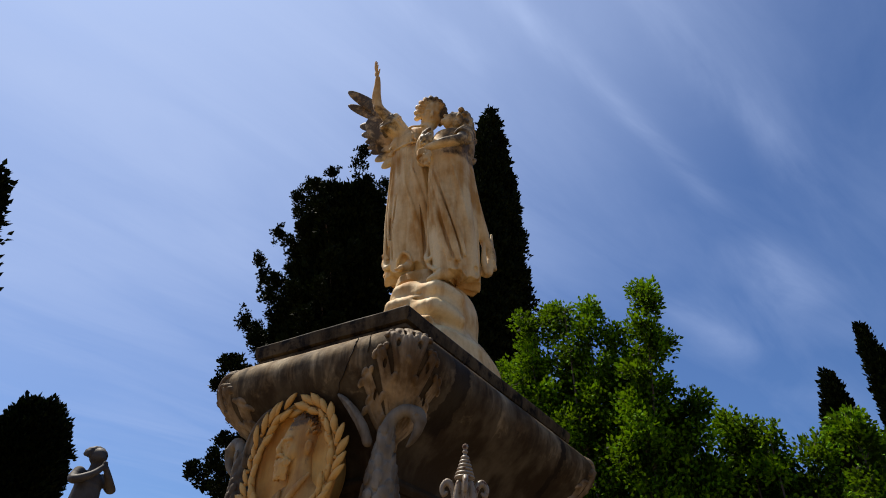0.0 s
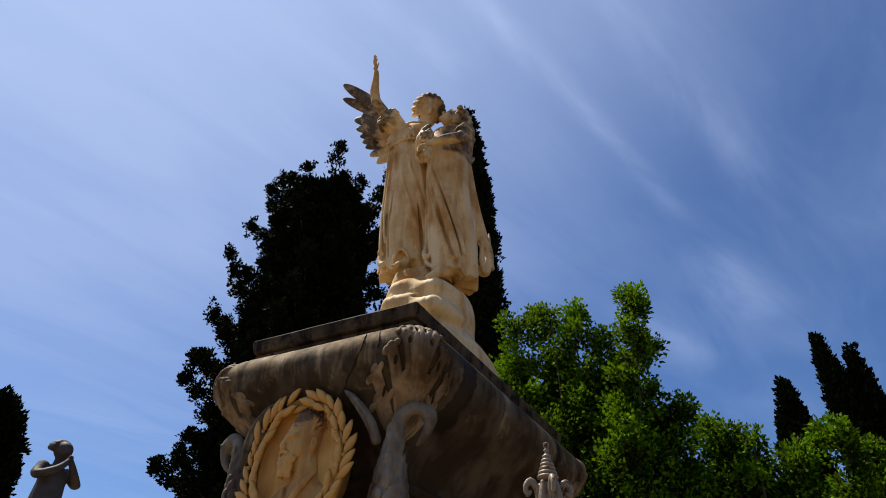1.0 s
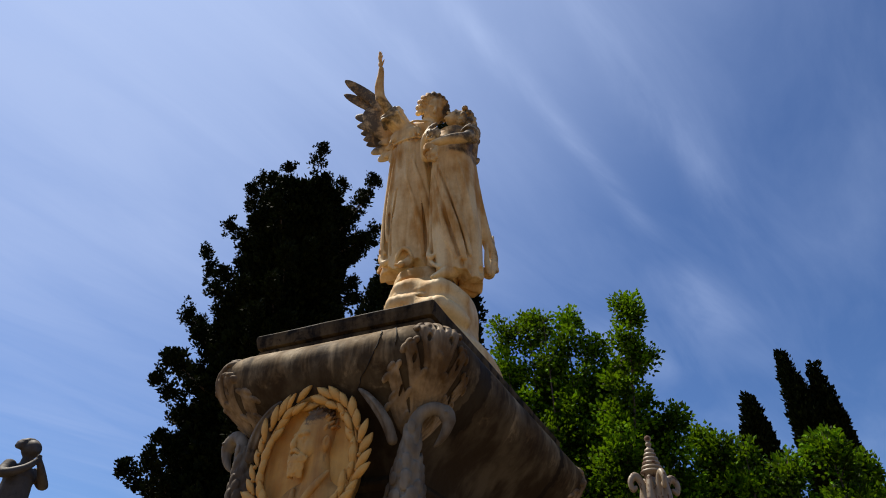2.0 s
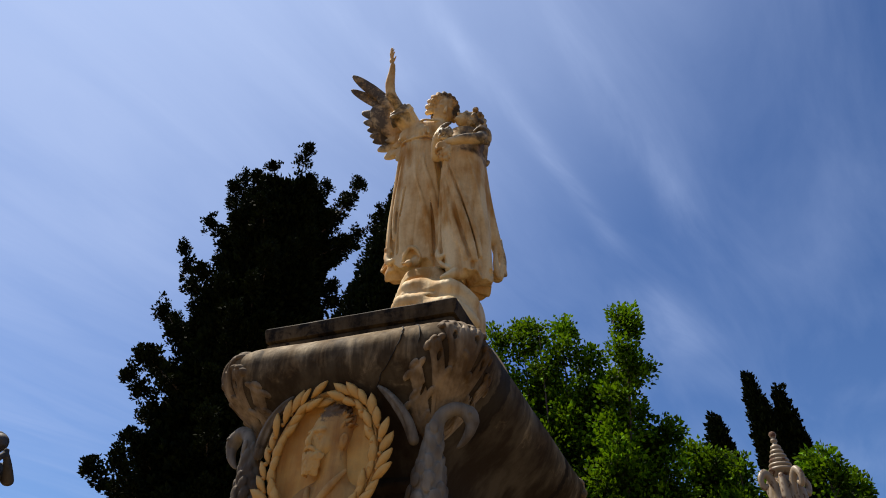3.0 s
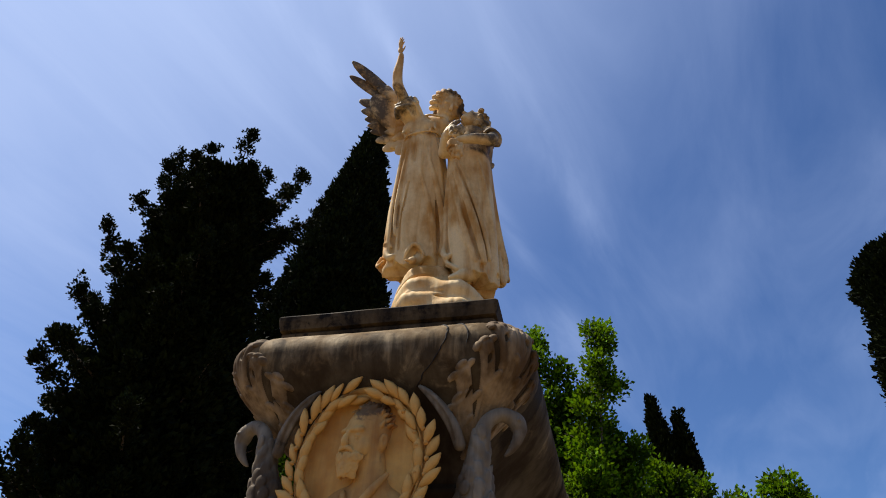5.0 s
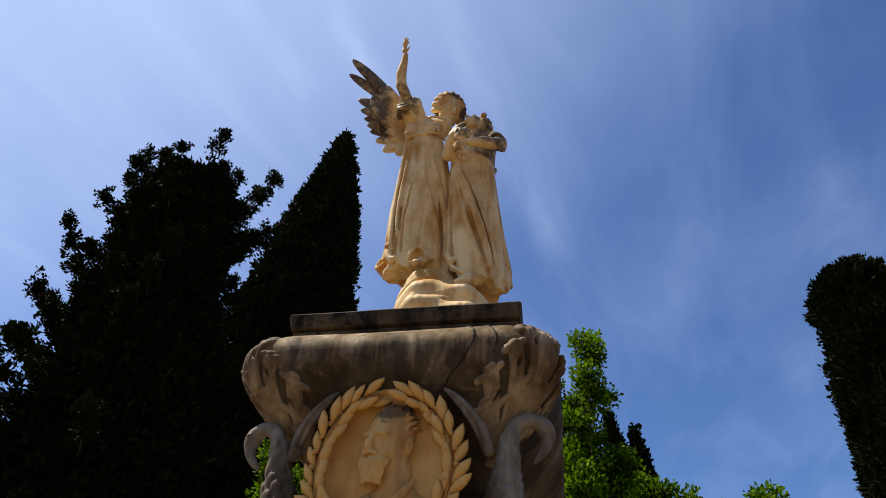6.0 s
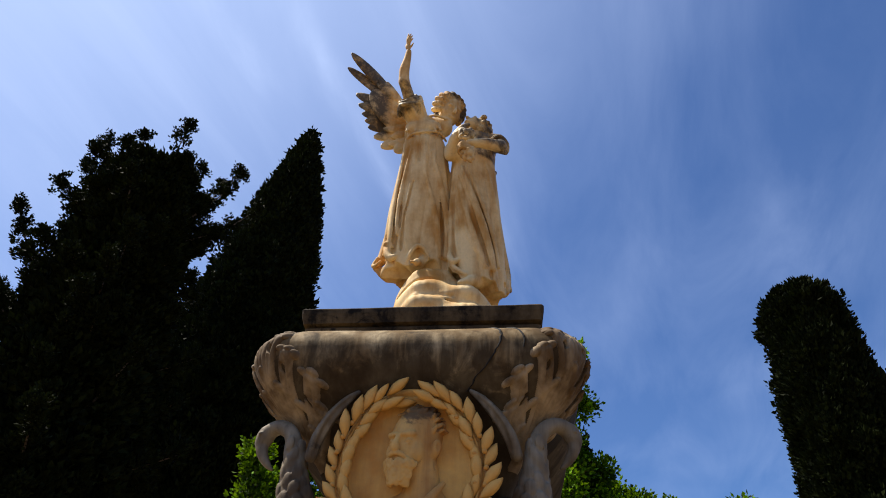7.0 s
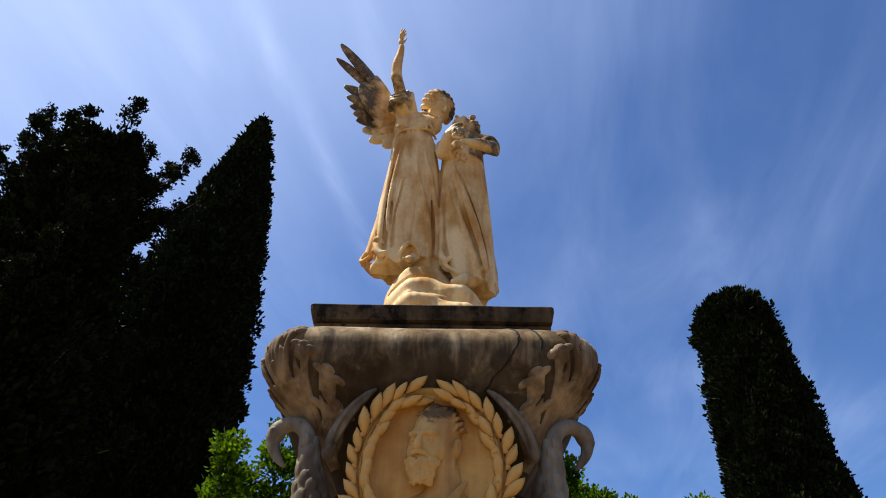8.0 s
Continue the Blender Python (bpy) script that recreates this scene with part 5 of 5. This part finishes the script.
broadleaf((0.55, 2.35), ((0.40, 2.15, 5.02, 0.36), (0.62, 2.25, 4.72, 0.36), (1.05, 1.9, 4.90, 0.38), (0.95, 2.2, 4.5, 0.40), (-0.05, 2.3, 5.1, 0.48), (-0.30, 2.2, 5.05, 0.45), (0.18, 2.1, 5.0, 0.42), (0.15, 2.5, 4.6, 0.65), (0.55, 2.5, 4.3, 0.7), (-0.35, 2.4, 4.6, 0.6),
                          (0.85, 1.95, 4.1, 0.5), (0.9, 2.4, 3.8, 0.8), (0.3, 2.5, 3.7, 0.9), (1.2, 2.3, 3.9, 0.5), (1.25, 2.4, 3.3, 0.7), (-0.7, 2.6, 4.75, 0.45), (-0.55, 2.4, 4.35, 0.6), (-0.6, 2.5, 3.9, 0.7)), 31, leaf=0.041, per=5600)
broadleaf((1.75, 2.75), ((1.40, 2.63, 3.85, 0.34), (1.76, 2.35, 3.65, 0.30), (2.05, 2.5, 3.49, 0.36), (1.6, 2.9, 3.57, 0.5), (1.55, 2.5, 3.72, 0.34), (1.5, 2.7, 3.27, 0.7), (1.9, 2.7, 3.17, 0.7), (1.25, 2.7, 3.47, 0.5)), 32, leaf=0.040, per=4200)
broadleaf((2.75, 2.95), ((2.33, 2.05, 3.60, 0.28), (2.55, 2.5, 3.42, 0.34), (3.1, 2.9, 3.30, 0.34), (2.6, 3.0, 3.40, 0.45), (2.85, 2.7, 3.15, 0.45), (2.5, 2.9, 3.17, 0.7), (3.0, 3.0, 3.07, 0.7)), 33, leaf=0.040, per=4200)
broadleaf((-1.35, 1.6), ((-1.40, 1.0, 3.55, 0.26), (-1.15, 1.5, 3.9, 0.30), (-1.5, 1.5, 3.5, 0.36), (-1.0, 1.7, 3.8, 0.36), (-1.2, 1.6, 3.2, 0.6)), 34, leaf=0.040, per=4200)


# ---- the second statue, with its pedestal ----
def praying_statue():
    c = Clay((-0.42, -0.42, 2.50), (0.42, 0.42, 4.58), 0.016)
    Drape((2.50, 2.8, 3.3, 3.7, 3.8), (-0.30, -0.27, -0.22, -0.20, -0.18), (0.30, 0.27, 0.22, 0.20, 0.18), (-0.28, -0.26, -0.20, -0.18, -0.16), (0.28, 0.26, 0.2, 0.17, 0.15)).press(
        c, lambda u, z: 0.02 * ridge(9 * u + 2 * z) * np.clip((3.8 - z), 0, 1), lambda u: 2.50 + 0 * u)
    c.blob((0, 0.0, 3.86), (0.21, 0.16, 0.22), k=0.05)
    c.limb((0, 0, 4.05), (0, -0.02, 4.2), 0.075, 0.07, 0.03)
    c.blob((0, -0.02, 4.34), (0.125, 0.14, 0.165), (8, 0, 0), 0.03)
    c.blob((0.0, -0.145, 4.30), (0.03, 0.03, 0.04), k=0.03)
    for i in range(26):
        u = radians(200 - i * 9)
        c.blob((0.12 * math.cos(u), 0.02 + 0.05 * (i % 3), 4.38 + 0.12 * math.sin(u)), 0.05, k=0.02)
    for s in (1, -1):
        c.path([(s * 0.21, 0, 4.0), (s * 0.31, -0.10, 3.80), (s * 0.14, -0.25, 3.93), (s * 0.025, -0.28, 4.10)], (0.085, 0.08, 0.06, 0.04), 0.03)
        c.path([(s * 0.02, -0.28, 4.08), (s * 0.015, -0.27, 4.2)], (0.035, 0.02), 0.02)
    return c.mesh("praying_statue")


SECOND = pose(-6.26, 1.50, 1.25, 0, 0, 92)
second = part("praying_statue", praying_statue(), M_OLDSTONE, None, m=SECOND @ Matrix.Diagonal((0.88, 0.80, 0.68, 1)))
tagged(second, "grey stone statue with folded arms in prayer, on a pedestal", "statue")
base_thing = thing("statue_pedestal", "plain grey stone pedestal carrying a statue", "pedestal")
base_thing.matrix_basis = SECOND @ pose(0, 0, -1.25)
rows = ((0.45, 0.0), (0.45, 0.25), (0.36, 0.30), (0.30, 0.36), (0.30, 2.74), (0.33, 2.80), (0.35, 2.84), (0.35, 2.92), (0.32, 2.95))
part("shaft", loft([box_ring(a, a, 0.015, z, 2) for a, z in rows], "shaft", smooth=False), M_PLINTH, base_thing)


# ---- the grave railing post with its finial ----
def turned(rows, name, sides=28):
    return loft([[(r * math.cos(w), r * math.sin(w), z) for w in np.linspace(0, 2 * math.pi, sides + 1)[:-1]] for r, z in rows], name)


post = thing("railing_post", "rusty cream-painted iron post with a ringed finial and scrolls", "post", at=(1.667, -2.358, 0))
part("shaft", turned(((0.05, 0), (0.05, 0.04), (0.022, 0.07), (0.018, 0.6), (0.018, 1.86), (0.018, 1.93)), "shaft"), M_IRON, post)
rings = [(0.014, 1.995)]
for i in range(6):
    z, r = 2.014 + 0.0077 * i, 0.0205 - 0.0024 * i
    rings += [(r * 0.72, z - 0.0006), (r * 0.97, z + 0.0010), (r, z + 0.0030), (r * 0.93, z + 0.0053), (r * 0.66, z + 0.0067)]
rings += [(0.004, 2.0605), (0.0035, 2.064), (0.0055, 2.066), (0.0052, 2.069), (0.003, 2.0715), (0.0050, 2.074), (0.0062, 2.078), (0.0045, 2.082), (0.0005, 2.084)]
part("finial", turned(rings, "finial"), M_IRON, post, "finial of stacked rings with a small knob")


def cup():
    c = Clay((-0.07, -0.07, 1.88), (0.07, 0.07, 2.01), 0.0022)
    c.path([(0, 0, 1.89), (0, 0, 1.94), (0, 0, 1.992)], (0.020, 0.024, 0.016), 0.006)
    for i in range(4):
        u = radians(33 + 90 * i)
        d = Vector((math.cos(u), math.sin(u), 0))
        c.path([d * 0.016 + Vector((0, 0, 1.93)), d * 0.026 + Vector((0, 0, 1.975)), d * 0.040 + Vector((0, 0, 1.990)), d * 0.052 + Vector((0, 0, 1.980)), d * 0.049 + Vector((0, 0, 1.966)), d * 0.041 + Vector((0, 0, 1.970))],
               (0.008, 0.0075, 0.007, 0.006, 0.005, 0.004), 0.003)
        v = radians(78 + 90 * i)
        e = Vector((math.cos(v), math.sin(v), 0))
        c.path([e * 0.018 + Vector((0, 0, 1.91)), e * 0.026 + Vector((0, 0, 1.95)), e * 0.022 + Vector((0, 0, 1.985))], (0.007, 0.010, 0.006), 0.004)
    return c.mesh("scrolled_cup")


part("scrolled_cup", cup(), M_IRON, post, "cup of curled iron scrolls", pose(0, 0, 0.018) @ Matrix.Diagonal((0.82, 0.82, 1, 1)))
